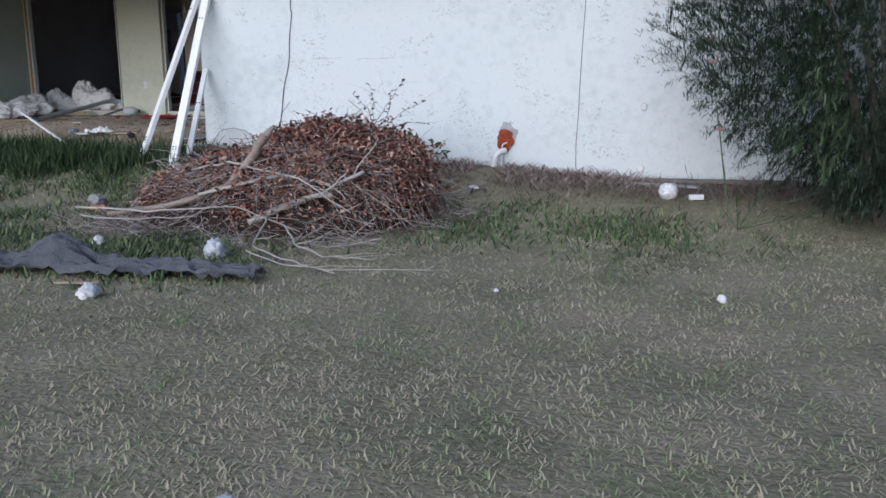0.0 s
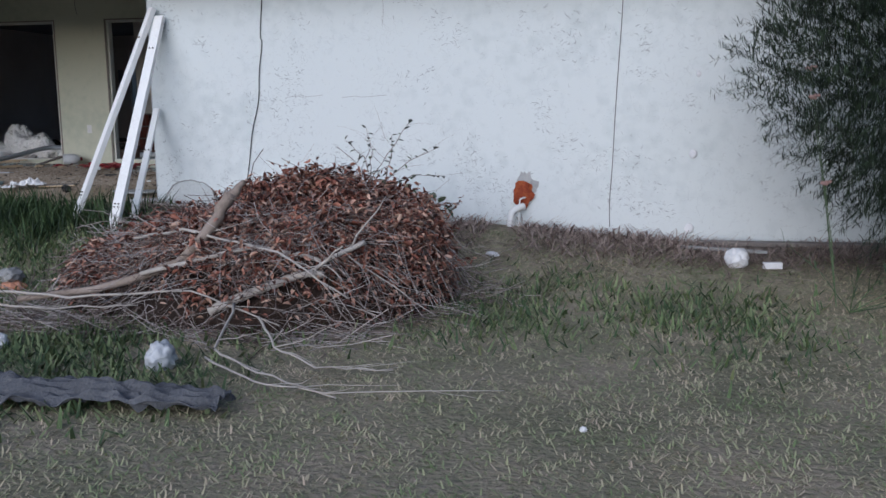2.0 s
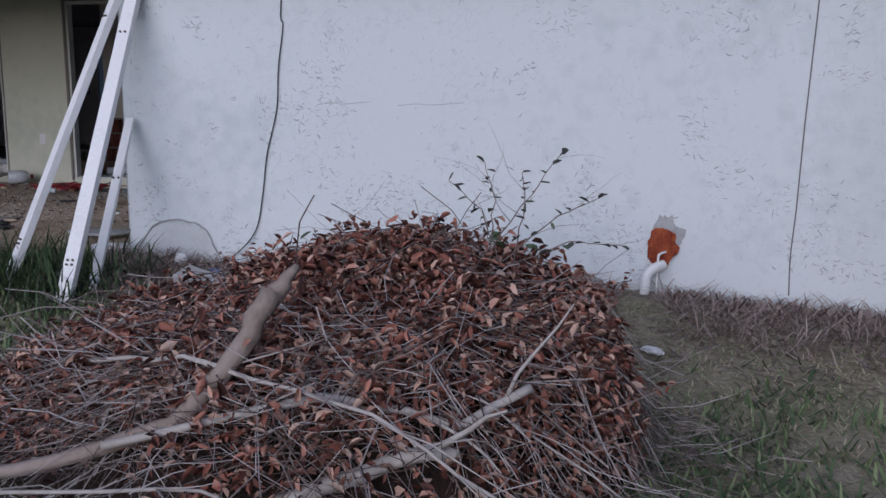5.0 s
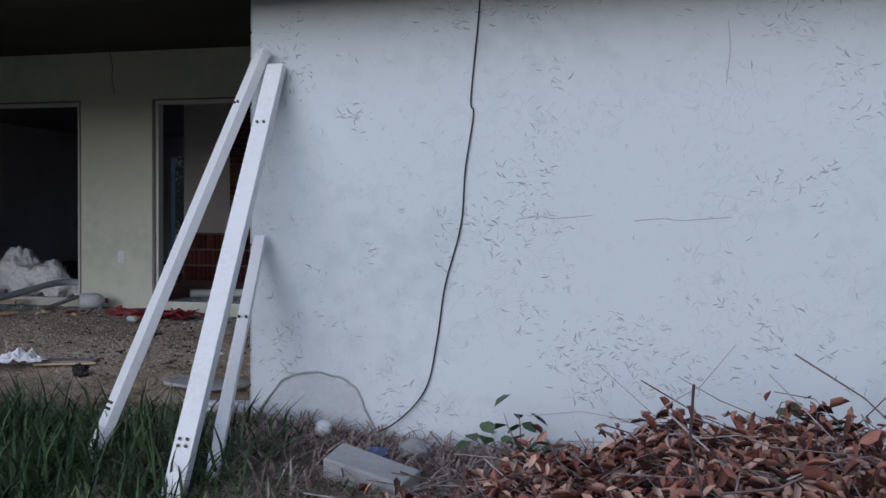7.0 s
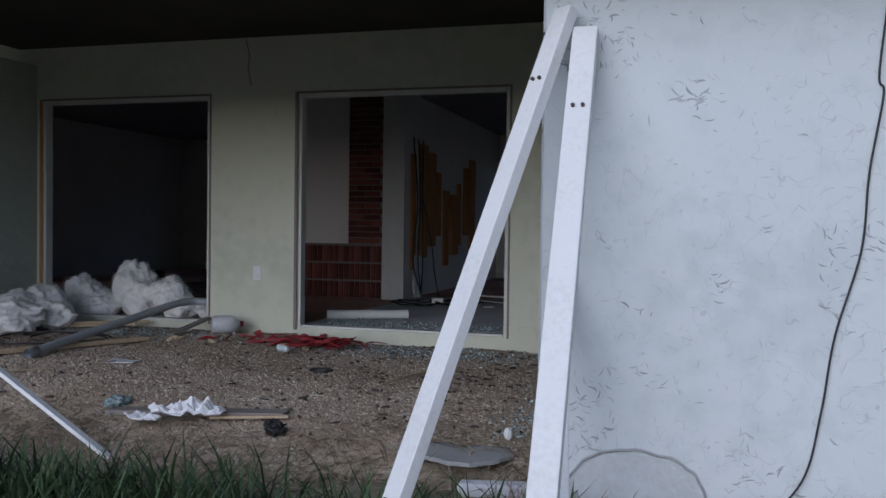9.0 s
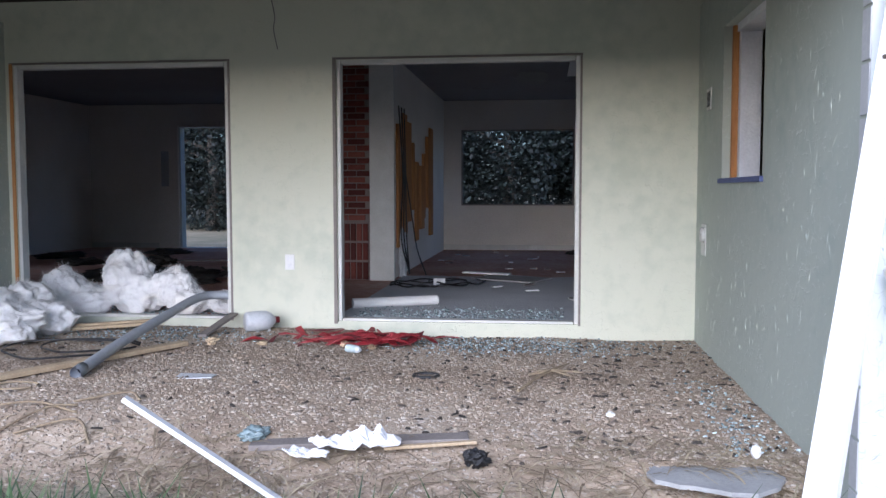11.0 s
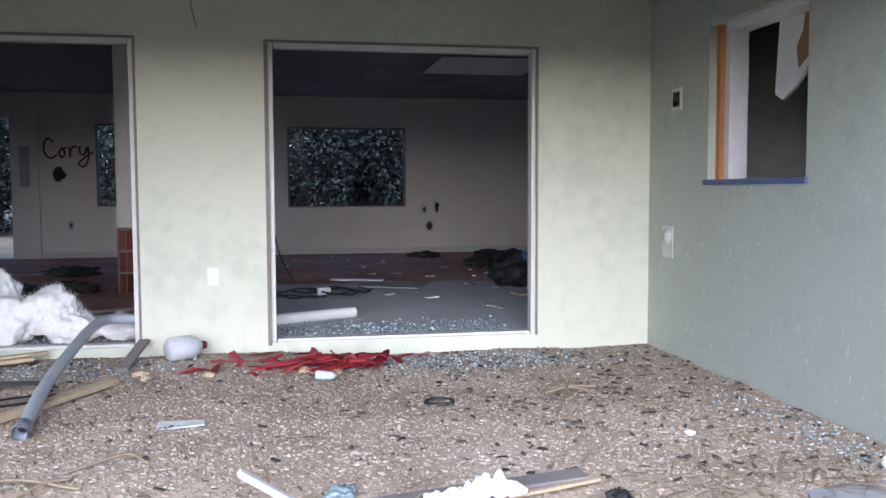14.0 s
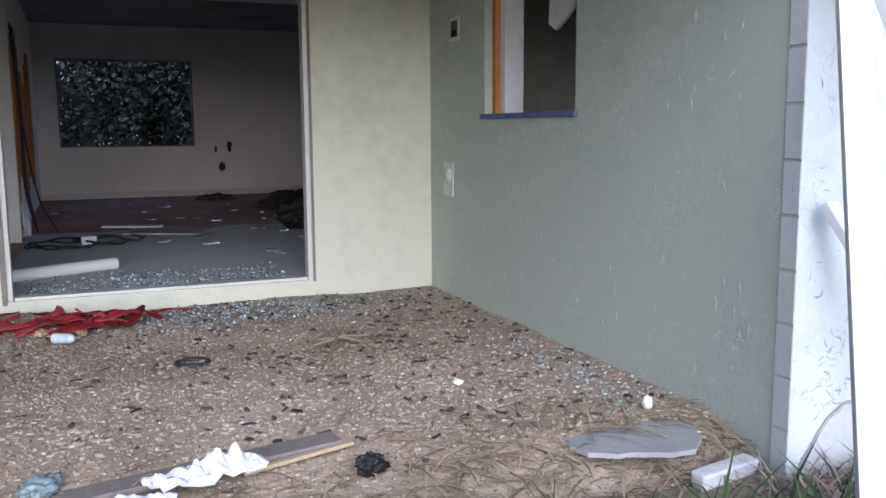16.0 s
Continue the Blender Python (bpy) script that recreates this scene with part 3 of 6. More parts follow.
def build_pile():
    e = thing("brush_pile", "heap of dead brown leaves and bare branches on the lawn", "brush pile", at=Matrix.Translation((0, 0, 0)))
    # Core sheet under the leaves, coloured near black as shade in the gaps.
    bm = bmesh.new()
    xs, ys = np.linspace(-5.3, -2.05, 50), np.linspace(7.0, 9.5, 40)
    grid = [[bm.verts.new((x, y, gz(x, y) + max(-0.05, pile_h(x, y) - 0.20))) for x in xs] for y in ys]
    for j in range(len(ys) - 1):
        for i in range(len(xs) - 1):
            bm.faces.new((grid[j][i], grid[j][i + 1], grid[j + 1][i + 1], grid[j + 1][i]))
    part("gap_shade_core", bm, material("gap_shade_litter", [(0.02, 0.012, 0.009), (0.055, 0.032, 0.022)], scale=8, rough=1, bump=0.8, depth=0.03), e, "packed litter inside the heap, coloured dark as shade between leaves")
    n = 54000
    xs, ys = RNG.uniform(-5.3, -2.05, n), RNG.uniform(7.05, 9.45, n)
    pts = []
    for x, y in zip(xs, ys):
        h = pile_h(x, y)
        front = smooth01(7.6, 7.15, y) * 0.6 + smooth01(-3.8, -4.7, x) * 0.55 + 0.55 * noise.noise((x * 3, y * 3, 8.0))
        if h > 0.06 and RNG.random() > front:
            pts.append((x, y, gz(x, y) + h - 0.20 * RNG.random() ** 1.2 + 0.06 + 0.09 * max(0.0, RNG.normal(0, 0.5))))
    pts = np.array(pts)
    k = len(pts)
    L = RNG.uniform(0.03, 0.068, k)
    scatter("dead_leaves", LEAF, LEAF_F, pts, RNG.uniform(0, 6.28, k), RNG.normal(-0.35, 0.9, k), np.stack([L * RNG.uniform(0.5, 0.95, k), L, L * RNG.uniform(0.8, 3, k)], -1), M_DRYLEAF, e, RNG.normal(0, 0.8, k), "curled red-brown dead leaves")
    bm = bmesh.new()
    for i in range(1250):
        a = RNG.uniform(0, 6.28)
        rr = math.sqrt(RNG.random())
        x, y = PILE[0] + 1.7 * rr * math.cos(a), PILE[1] + 1.15 * rr * math.sin(a)
        if i % 8 < 6:
            y = RNG.uniform(6.9, 7.65)
            x = RNG.uniform(-5.2, -2.6)
        yaw = RNG.normal(0.0, 0.45) + (math.pi if RNG.random() < 0.5 else 0)
        L = RNG.uniform(0.25, 0.9)
        bend = RNG.normal(0, 0.9)
        lift, up = RNG.uniform(-0.04, 0.06), RNG.normal(0.0, 0.22)
        p, prev = [], None
        for q in range(5):
            f = q / 4 - 0.5
            px, py = x + L * f * math.cos(yaw + bend * f), y + L * f * math.sin(yaw + bend * f)
            pz = (gz(x, y) + pile_h(x, y)) * 0.7 + (gz(px, py) + pile_h(px, py)) * 0.3 + lift + up * f + 0.02 * RNG.normal()
            p.append((px, py, max(pz, gz(px, py) + 0.008)))
        r = RNG.uniform(0.0013, 0.0034)
        tube(bm, p, [r, r * 0.9, r * 0.8, r * 0.65, r * 0.4], 3, cap=False)
    for i in range(110):
        x, y, a = RNG.uniform(-2.7, -2.1), RNG.uniform(7.35, 8.75), RNG.normal(-0.2, 0.6)
        L, r = RNG.uniform(0.25, 0.7), RNG.uniform(0.0012, 0.003)
        p = []
        for q in range(4):
            f = q / 3 - 0.5
            px, py = x + L * f * math.cos(a), y + L * f * math.sin(a)
            p.append((px, py, gz(px, py) + pile_h(px, py) + 0.02 + 0.05 * RNG.random()))
        tube(bm, p, [r, r, r * 0.8, r * 0.5], 3, cap=False)
    for i in range(420):
        a, rr = RNG.uniform(0, 6.28), math.sqrt(RNG.random())
        x, y = PILE[0] + 1.45 * rr * math.cos(a), PILE[1] + 1.0 * rr * math.sin(a)
        yaw, L, bend = RNG.normal(-0.25, 0.7), RNG.uniform(0.4, 1.2), RNG.normal(0, 0.7)
        lift, slope, r, p = RNG.uniform(-0.02, 0.08), RNG.normal(0, 0.18), RNG.uniform(0.0013, 0.0036), []
        for q in range(7):
            f = q / 6 - 0.5
            px, py = x + L * f * math.cos(yaw + bend * f), y + L * f * math.sin(yaw + bend * f)
            p.append((px, py, max(gz(px, py) + 0.01, 0.55 * (gz(px, py) + pile_h(px, py)) + 0.45 * (gz(x, y) + pile_h(x, y)) + lift + slope * f + 0.012 * RNG.normal())))
        tube(bm, p, [r * (1 - 0.1 * q) for q in range(7)], 4, cap=False)
    t = part("twig_tangle", bm, M_TWIG, e, "tangle of thin bare twigs")
    t["kind"] = "stuff"
    return e


pile = build_pile()


def branch(parent, pts, r0, r1, mat, forks=3, seed=0, name="branch"):
    """A crooked tapering branch through points with side twigs."""
    rnd = random.Random(seed)
    pts = [Vector(p) for p in pts]
    fine = []
    for a, b in zip(pts, pts[1:]):
        for q in range(5):
            fine.append(a.lerp(b, q / 5) + Vector((rnd.gauss(0, 1), rnd.gauss(0, 1), rnd.gauss(0, 0.6))) * 0.006)
    fine.append(pts[-1])
    n = len(fine)
    bm = bmesh.new()
    tube(bm, fine, [r0 + (r1 - r0) * i / (n - 1) for i in range(n)], 7)
    main = part(name, bm, mat, parent, "", True)
    for k in range(forks):
        bm = bmesh.new()
        i = rnd.randrange(n // 4, n - 1)
        d = (fine[i + 1] - fine[i]).normalized()
        d = (d + Vector((rnd.gauss(0, 0.6), rnd.gauss(0, 0.6), rnd.uniform(-0.1, 0.4)))).normalized()
        L = rnd.uniform(0.2, 0.5)
        tw = [fine[i]]
        for q in range(4):
            d = (d + Vector((rnd.gauss(0, 0.2), rnd.gauss(0, 0.2), rnd.gauss(-0.05, 0.12)))).normalized()
            tw.append(tw[-1] + d * L / 4)
        r = (r0 + (r1 - r0) * i / (n - 1)) * 0.6
        tube(bm, tw, [r, r * 0.8, r * 0.65, r * 0.5, r * 0.25], 5)
        part("side_twig", bm, mat, main, "", True)
    return main


branch(pile, [(-4.85, 7.07, 0.26), (-4.20, 7.14, 0.36), (-3.80, 7.22, 0.50), (-3.62, 7.30, 0.70), (-3.52, 7.42, 0.92)], 0.02, 0.042, M_LOG, 0, 1, "limb")
branch(pile, [(-3.52, 7.42, 0.90), (-3.45, 7.48, 1.00)], 0.040, 0.012, M_LOG, 0, 4, "limb_stub")
branch(pile, [(-3.55, 7.10, 0.24), (-3.25, 7.15, 0.36), (-2.95, 7.22, 0.48), (-2.85, 7.24, 0.46)], 0.032, 0.022, M_PALEBRANCH, 1, 2)
branch(pile, [(-4.00, 7.12, 0.45), (-3.30, 7.27, 0.62), (-2.85, 7.32, 0.54), (-2.64, 7.42, 0.64)], 0.014, 0.016, M_PALEBRANCH, 2, 3)
branch(pile, [(-4.50, 7.62, 0.56), (-3.80, 7.32, 0.70), (-3.10, 7.17, 0.60), (-2.65, 7.12, 0.35)], 0.010, 0.005, M_PALEBRANCH, 5, 6)
branch(pile, [(-5.20, 7.12, 0.30), (-4.40, 6.97, 0.32), (-3.60, 7.02, 0.38), (-3.00, 6.92, 0.22)], 0.010, 0.004, M_PALEBRANCH, 6, 7)
branch(pile, [(-5.10, 7.02, 0.24), (-4.50, 6.87, 0.26), (-3.90, 6.92, 0.30)], 0.008, 0.003, M_PALEBRANCH, 6, 8)
branch(pile, [(-3.30, 6.97, 0.32), (-3.20, 6.52, 0.18), (-2.85, 6.27, 0.15), (-2.35, 6.04, 0.13)], 0.009, 0.004, M_PALEBRANCH, 6, 9)
branch(pile, [(-3.10, 6.87, 0.28), (-2.90, 6.62, 0.18), (-2.60, 6.42, 0.15), (-2.20, 6.48, 0.14)], 0.008, 0.003, M_PALEBRANCH, 6, 10)
branch(pile, [(-3.20, 6.42, 0.16), (-2.80, 6.12, 0.15), (-2.40, 6.05, 0.15), (-1.60, 6.27, 0.14)], 0.007, 0.002, M_PALEBRANCH, 5, 11)
branch(pile, [(-4.50, 8.32, 0.46), (-3.50, 7.72, 0.80), (-2.80, 7.42, 0.58), (-2.20, 7.42, 0.20)], 0.007, 0.003, M_PALEBRANCH, 5, 12)
branch(pile, [(-4.90, 8.32, 0.35), (-4.30, 7.82, 0.70), (-3.90, 7.37, 0.62)], 0.009, 0.004, M_PALEBRANCH, 4, 13)
branch(pile, [(-3.30, 7.72, 0.81), (-2.50, 8.02, 0.56), (-1.80, 8.22, 0.20)], 0.006, 0.002, M_TWIG, 6, 14)
for k in range(80):
    a = RNG.uniform(0, 6.28)
    rr = math.sqrt(RNG.uniform(0.02, 0.85))
    x, y = PILE[0] + 0.1 + 1.15 * rr * math.cos(a), PILE[1] + 0.1 + 0.85 * rr * math.sin(a)
    root = Vector((x, y, gz(x, y) + pile_h(x, y) - 0.05))
    d = Vector((RNG.normal(0, 0.8), RNG.normal(-0.2, 0.7), RNG.uniform(0.1, 0.5))).normalized()
    L = RNG.uniform(0.16, 0.36)
    bm = bmesh.new()
    tube(bm, [root, root + d * L * 0.5 + Vector((0, 0, 0.02)), root + d * L], [0.003, 0.0025, 0.0012], 4)
    st = part("leafy_stem", bm, M_TWIG, pile)
    P = np.array([tuple(root + d * L * f) for f in np.linspace(0.25, 1, 11)])
    LL = RNG.uniform(0.028, 0.055, 11)
    scatter("dead_leaves", LEAF, LEAF_F, P, RNG.uniform(0, 6.28, 11), RNG.normal(-0.3, 0.7, 11), np.stack([LL * 0.75, LL, LL * 1.5], -1), M_DRYLEAF, st, RNG.normal(0, 0.8, 11))
M_GREYLEAF = material("dusky_green_leaves", [(0.03, 0.035, 0.03), (0.07, 0.075, 0.06), (0.10, 0.13, 0.07)], scale=5, rough=0.7, bump=0, island=0.6)
for k, tip in enumerate([(-2.60, 8.42, 1.37), (-2.95, 8.47, 1.30), (-2.42, 8.5, 1.17), (-3.1, 8.42, 1.22), (-2.36, 8.3, 0.98), (-2.8, 8.6, 1.25)]):
    base = Vector((-2.95 + 0.03 * k, 8.4, 0.86))
    tip = Vector(tip)
    mid = base.lerp(tip, 0.5) + Vector((0.03, 0, 0.06))
    b = branch(pile, [base, mid, tip], 0.0035, 0.0014, M_TWIG, 2, 30 + k, "sprig")
    pts, rnd = [], random.Random(k)
    for q in range(9):
        f = 0.25 + 0.75 * q / 8
        c = base.lerp(mid, f * 2) if f < 0.5 else mid.lerp(tip, f * 2 - 1)
        pts.append(c)
    pts = np.array([tuple(c) for c in pts])
    m_ = len(pts)
    L = RNG.uniform(0.035, 0.06, m_)
    scatter("sprig_leaves", LEAF, LEAF_F, pts, RNG.uniform(0, 6.28, m_), RNG.normal(0, 0.7, m_), L, M_GREYLEAF, b, RNG.normal(0, 0.6, m_))

# ---- shrub ----
M_NEEDLE = material("dark_narrow_leaves", [(0.010, 0.019, 0.012), (0.024, 0.042, 0.024), (0.05, 0.078, 0.04)], scale=2.0, rough=0.55, bump=0, island=0.8)
M_BRIGHTNEEDLE = material("young_narrow_leaves", [(0.05, 0.08, 0.04), (0.10, 0.15, 0.07)], scale=3, rough=0.55, bump=0, island=0.8)
M_BARK = material("grey_bark", [(0.07, 0.06, 0.05), (0.15, 0.13, 0.11)], scale=8, rough=0.95)


def needle_crown(name, parent, tufts, per, length, mat, label=""):
    """Tufts of narrow leaves: each tuft a point and the way that its twig grows."""
    P, Y, T, S = [], [], [], []
    for c, d in tufts:
        yaw0 = math.atan2(-d[0], d[1])
        tilt0 = math.atan2(d[2], math.hypot(d[0], d[1]))
        L = RNG.uniform(0.14, 0.24)
        for q in range(per):
            f = q / per
            P.append((c[0] + d[0] * L * f, c[1] + d[1] * L * f, c[2] + d[2] * L * f))
            Y.append(yaw0 + RNG.normal(0, 0.75))
            T.append(tilt0 + RNG.normal(0.15, 0.55))
            S.append(length * RNG.uniform(0.7, 1.3))
    S = np.array(S)
    return scatter(name, NEEDLE, NEEDLE_F, P, np.array(Y), np.array(T), S, mat, parent, label=label)


def build_shrub():
    e = thing("shrub", "large dark green narrow-leaved shrub beside the wall", "shrub")
    cx, cy = 1.62, 8.75
    for k in range(6):
        a = k * 1.05
        tr = bmesh.new()
        tube(tr, [(cx + 0.08 * math.cos(a), cy + 0.08 * math.sin(a), 0.1), (cx + 0.4 * math.cos(a), cy + 0.3 * math.sin(a), 1.2), (cx + 0.8 * math.cos(a), cy + 0.55 * math.sin(a), 2.4)], [0.05, 0.035, 0.012], 7)
        part("stem", tr, M_BARK, e)
    tufts, bright = [], []
    while len(tufts) < 9000:
        d = Vector((RNG.normal(), RNG.normal(), RNG.normal())).normalized()
        u = 0.5 + 0.5 * RNG.random() ** 0.5
        bulge = 1 + 0.20 * noise.noise(d * 2.2 + Vector((3, 1, 2))) + 0.22 * noise.noise(d * 5) + 0.10 * noise.noise(d * 11)
        z = 1.95 + 1.75 * d.z * u * bulge
        narrow = 0.70 + 0.30 * smooth01(0.3, 1.5, z)
        c = (cx + 1.80 * d.x * u * bulge * narrow, min(9.75, cy + 1.1 * d.y * u * bulge), z)
        if c[2] < 0.35:
            continue
        g = (d + Vector((RNG.normal(0, 0.35), RNG.normal(0, 0.35), RNG.normal(0.25, 0.3)))).normalized()
        (bright if (noise.noise(Vector(c) * 1.6) > 0.32 and u > 0.88) else tufts).append((c, g))
    needle_crown("crown", e, tufts, 28, 0.062, M_NEEDLE)
    needle_crown("young_growth", e, bright, 26, 0.08, M_BRIGHTNEEDLE, "lighter green young shoots")
    return e


build_shrub()


def weed(name, label, root, tips, leaf, per, flower=None):
    e = thing(name, label, "weed")
    bm = bmesh.new()
    tufts = []
    root = Vector(root)
    for t in tips:
        t = Vector(t)
        mid = root.lerp(t, 0.5) + Vector((0, 0, 0.05))
        tube(bm, [root, mid, t], [0.004, 0.003, 0.0015], 5)
        for q in range(7):
            f = 0.25 + 0.75 * q / 7
            c = root.lerp(mid, 2 * f) if f < 0.5 else mid.lerp(t, 2 * f - 1)
            tufts.append((tuple(c), tuple((t - mid).normalized())))
    part("stalks", bm, M_BRIGHTNEEDLE, e)
    needle_crown("leaves", e, tufts, per, leaf, M_BRIGHTNEEDLE)
    if flower:
        for t in flower:
            bm = bmesh.new()
            for q in range(9):
                a = q * 2.4
                r = 0.012 * math.sqrt(q)
                lumpy(bm, (0.012, 0.012, 0.012), q, 0.3, 1, pose(t[0] + r * math.cos(a), t[1] + r * math.sin(a), t[2] + 0.008 * (q % 3)))
            part("flower_head", bm, material("dusty_pink_petals", [(0.40, 0.22, 0.20), (0.55, 0.36, 0.33)], rough=0.8), e, "dusty pink flower cluster")
    return e


weed("flowering_weed", "weed with dusty pink flower heads beside the shrub", (0.28, 8.42, 0.14), [(0.04, 8.46, 1.66), (0.06, 8.46, 1.48), (0.16, 8.4, 0.93)], 0.06, 3, [(0.04, 8.46, 1.68), (0.07, 8.46, 1.50), (0.16, 8.4, 0.95)])
weed("sprawling_weed", "grey-green sprawling weed at the shrub foot", (0.35, 8.35, 0.12), [(-0.05, 8.3, 0.55), (0.55, 8.0, 0.5), (0.8, 7.8, 0.35), (0.3, 8.0, 0.42), (0.95, 8.1, 0.5), (1.3, 7.8, 0.4)], 0.10, 2)

# ---- marks and fittings on the south wall ----
M_CABLE = material("black_cable", [(0.012, 0.012, 0.013), (0.03, 0.03, 0.032)], rough=0.5, bump=0)
M_CRACK = material("dark_crack", [(0.10, 0.10, 0.10), (0.22, 0.22, 0.22)], rough=1, bump=0)
M_FOAM = material("orange_brown_foam", [(0.12, 0.015, 0.006), (0.26, 0.045, 0.012), (0.45, 0.13, 0.03)], scale=14, fine=60, rough=0.8, bump=0.8)
M_PVC = material("white_plastic_pipe", [(0.68, 0.68, 0.67), (0.80, 0.80, 0.79)], scale=6, rough=0.4, bump=0.05)
M_MORTAR = material("grey_mortar_patch", [(0.30, 0.30, 0.30), (0.48, 0.48, 0.48)], scale=9, fine=50, rough=0.95, bump=0.6)
M_PLASTIC = material("milky_plastic", [(0.42, 0.44, 0.47), (0.64, 0.66, 0.69)], scale=9, rough=0.3, bump=0.2)
M_PAPER = material("crumpled_white_paper", [(0.62, 0.62, 0.64), (0.82, 0.82, 0.83)], scale=9, rough=0.8, bump=0.4)
M_RED = material("red_plastic_strip", [(0.10, 0.006, 0.010), (0.26, 0.014, 0.022), (0.36, 0.04, 0.05)], scale=6, rough=0.55, bump=0.1, piece=0.6)
M_WOOL = material("white_fibre_insulation", [(0.78, 0.77, 0.76), (0.87, 0.86, 0.85), (0.90, 0.89, 0.88)], scale=5, fine=60, rough=1.0, bump=0.35, depth=0.012)
M_GREYPIPE = material("grey_conduit", [(0.29, 0.31, 0.35), (0.43, 0.46, 0.50)], scale=6, rough=0.5, bump=0.05)
M_BOARD = material("weathered_tan_board", [(0.30, 0.22, 0.14), (0.48, 0.37, 0.24), (0.56, 0.46, 0.33)], scale=4, fine=40, rough=0.85, stretch=(2, 2, 2))
M_GREYBOARD = material("grey_wet_board", [(0.16, 0.14, 0.13), (0.27, 0.24, 0.22)], scale=5, rough=0.85)
M_BLACKBAG = material("black_plastic_bag", [(0.006, 0.006, 0.007), (0.02, 0.02, 0.022)], scale=9, rough=0.3, bump=0.7, depth=0.03)
M_NET = material("charcoal_mesh_cloth", [(0.035, 0.038, 0.048), (0.085, 0.09, 0.105), (0.15, 0.155, 0.17)], scale=5, fine=80, rough=0.8, bump=0.6)
M_STONE = material("grey_stone", [(0.20, 0.20, 0.20), (0.36, 0.36, 0.35)], scale=9, rough=0.9)
M_CLAY = material("terracotta", [(0.35, 0.15, 0.09), (0.52, 0.26, 0.17)], scale=9, rough=0.9)
M_BLUE = material("blue_paint", [(0.07, 0.09, 0.22), (0.13, 0.16, 0.32)], scale=9, rough=0.7)
M_BRICK = material("dark_red_brick", [(0.08, 0.018, 0.015), (0.15, 0.036, 0.028), (0.21, 0.065, 0.05)], scale=8, fine=60, rough=0.9, piece=0.7)
M_JOINT = material("brick_mortar", [(0.17, 0.14, 0.13), (0.26, 0.22, 0.20)], scale=9, rough=0.95)
M_SPRAY = material("brown_spray_paint", [(0.10, 0.03, 0.02), (0.16, 0.055, 0.04)], rough=0.8, bump=0)
M_CARPET = material("grey_carpet", [(0.40, 0.41, 0.43), (0.56, 0.57, 0.59), (0.64, 0.65, 0.66)], scale=2, fine=50, rough=1, bump=0.5)


def spline(pts, steps=8):
    """A smooth line through points."""
    P = [Vector(p) for p in pts]
    P = [P[0] * 2 - P[1], *P, P[-1] * 2 - P[-2]]
    out = []
    for i in range(1, len(P) - 2):
        for q in range(steps):
            t = q / steps
            a, b, c, d = P[i - 1:i + 3]
            out.append(0.5 * (2 * b + (c - a) * t + (2 * a - 5 * b + 4 * c - d) * t * t + (3 * b - a - 3 * c + d) * t ** 3))
    out.append(P[-2])
    return out


def line_thing(name, label, category, pts, r, mat, smooth=True, sides=6):
    bm = bmesh.new()
    tube(bm, spline(pts) if smooth else pts, r, sides)
    return tagged(link(name, bm, mat, None, "", True), label, category)


line_thing("wall_cable", "thin black cable hanging down the white wall", "cable", [(-4.60, 10.462, 2.735), (-4.61, 10.46, 2.55), (-4.645, 10.462, 2.16), (-4.63, 10.46, 2.08), (-4.67, 10.46, 1.80), (-4.69, 10.46, 1.52), (-4.77, 10.46, 1.21), (-4.81, 10.46, 0.93), (-4.87, 10.455, 0.67), (-5.03, 10.43, 0.49), (-5.20, 10.36, 0.42)], 0.0042, M_CABLE)
line_thing("wall_seam", "thin dark vertical crack in the white wall", "crack", [(-1.20, 10.469, 2.70), (-1.20, 10.469, 2.33), (-1.225, 10.469, 1.75), (-1.24, 10.469, 1.39), (-1.255, 10.469, 0.9), (-1.27, 10.469, 0.62), (-1.265, 10.469, 0.36)], 0.0045, M_CRACK)
for a, b, z in ((-4.40, -4.03, 1.555), (-3.83, -3.38, 1.55)):
    line_thing("hairline_crack", "fine horizontal hairline crack in the white wall", "crack", [(a, 10.4695, z), (a + 0.3 * (b - a), 10.4695, z + 0.012), (a + 0.5 * (b - a), 10.4695, z + 0.004), (b, 10.4695, z + 0.02)], 0.0022, M_MORTAR)
line_thing("hairline_crack", "fine upright hairline crack in the white wall", "crack", [(-3.41, 10.4695, 2.50), (-3.40, 10.4695, 2.36), (-3.415, 10.4695, 2.2)], 0.002, M_MORTAR)


M_COAT = material("pale_rough_coat", [(0.50, 0.525, 0.525), (0.66, 0.69, 0.69)], scale=4, fine=40, rough=0.95, bump=0.7)


def build_patch():
    """Arched mortar scar at the wall foot."""
    e = thing("mortar_scar", "grey arched mortar scar at the white wall foot", "mortar")
    line = [(-5.80, 10.462, 0.50), (-5.73, 10.462, 0.60), (-5.65, 10.462, 0.69), (-5.52, 10.462, 0.73), (-5.34, 10.462, 0.71), (-5.24, 10.462, 0.645), (-5.19, 10.462, 0.54), (-5.13, 10.462, 0.42)]
    bm = bmesh.new()
    tube(bm, [p + 0.008 * noise.noise_vector(p * 20) for p in spline(line)], 0.006, 6)
    part("rim", bm, M_MORTAR, e)
    bm = bmesh.new()
    up = [(x, z - 0.015) for x, _, z in [tuple(p) for p in spline(line)]]
    top = [bm.verts.new((x, 10.4655, z)) for x, z in up]
    low = [bm.verts.new((x, 10.4655, 0.30)) for x, z in up]
    for i in range(len(up) - 1):
        bm.faces.new((low[i], low[i + 1], top[i + 1], top[i]))
    part("rough_coat", bm, M_COAT, e, "rough pale coat under the scar")


build_patch()


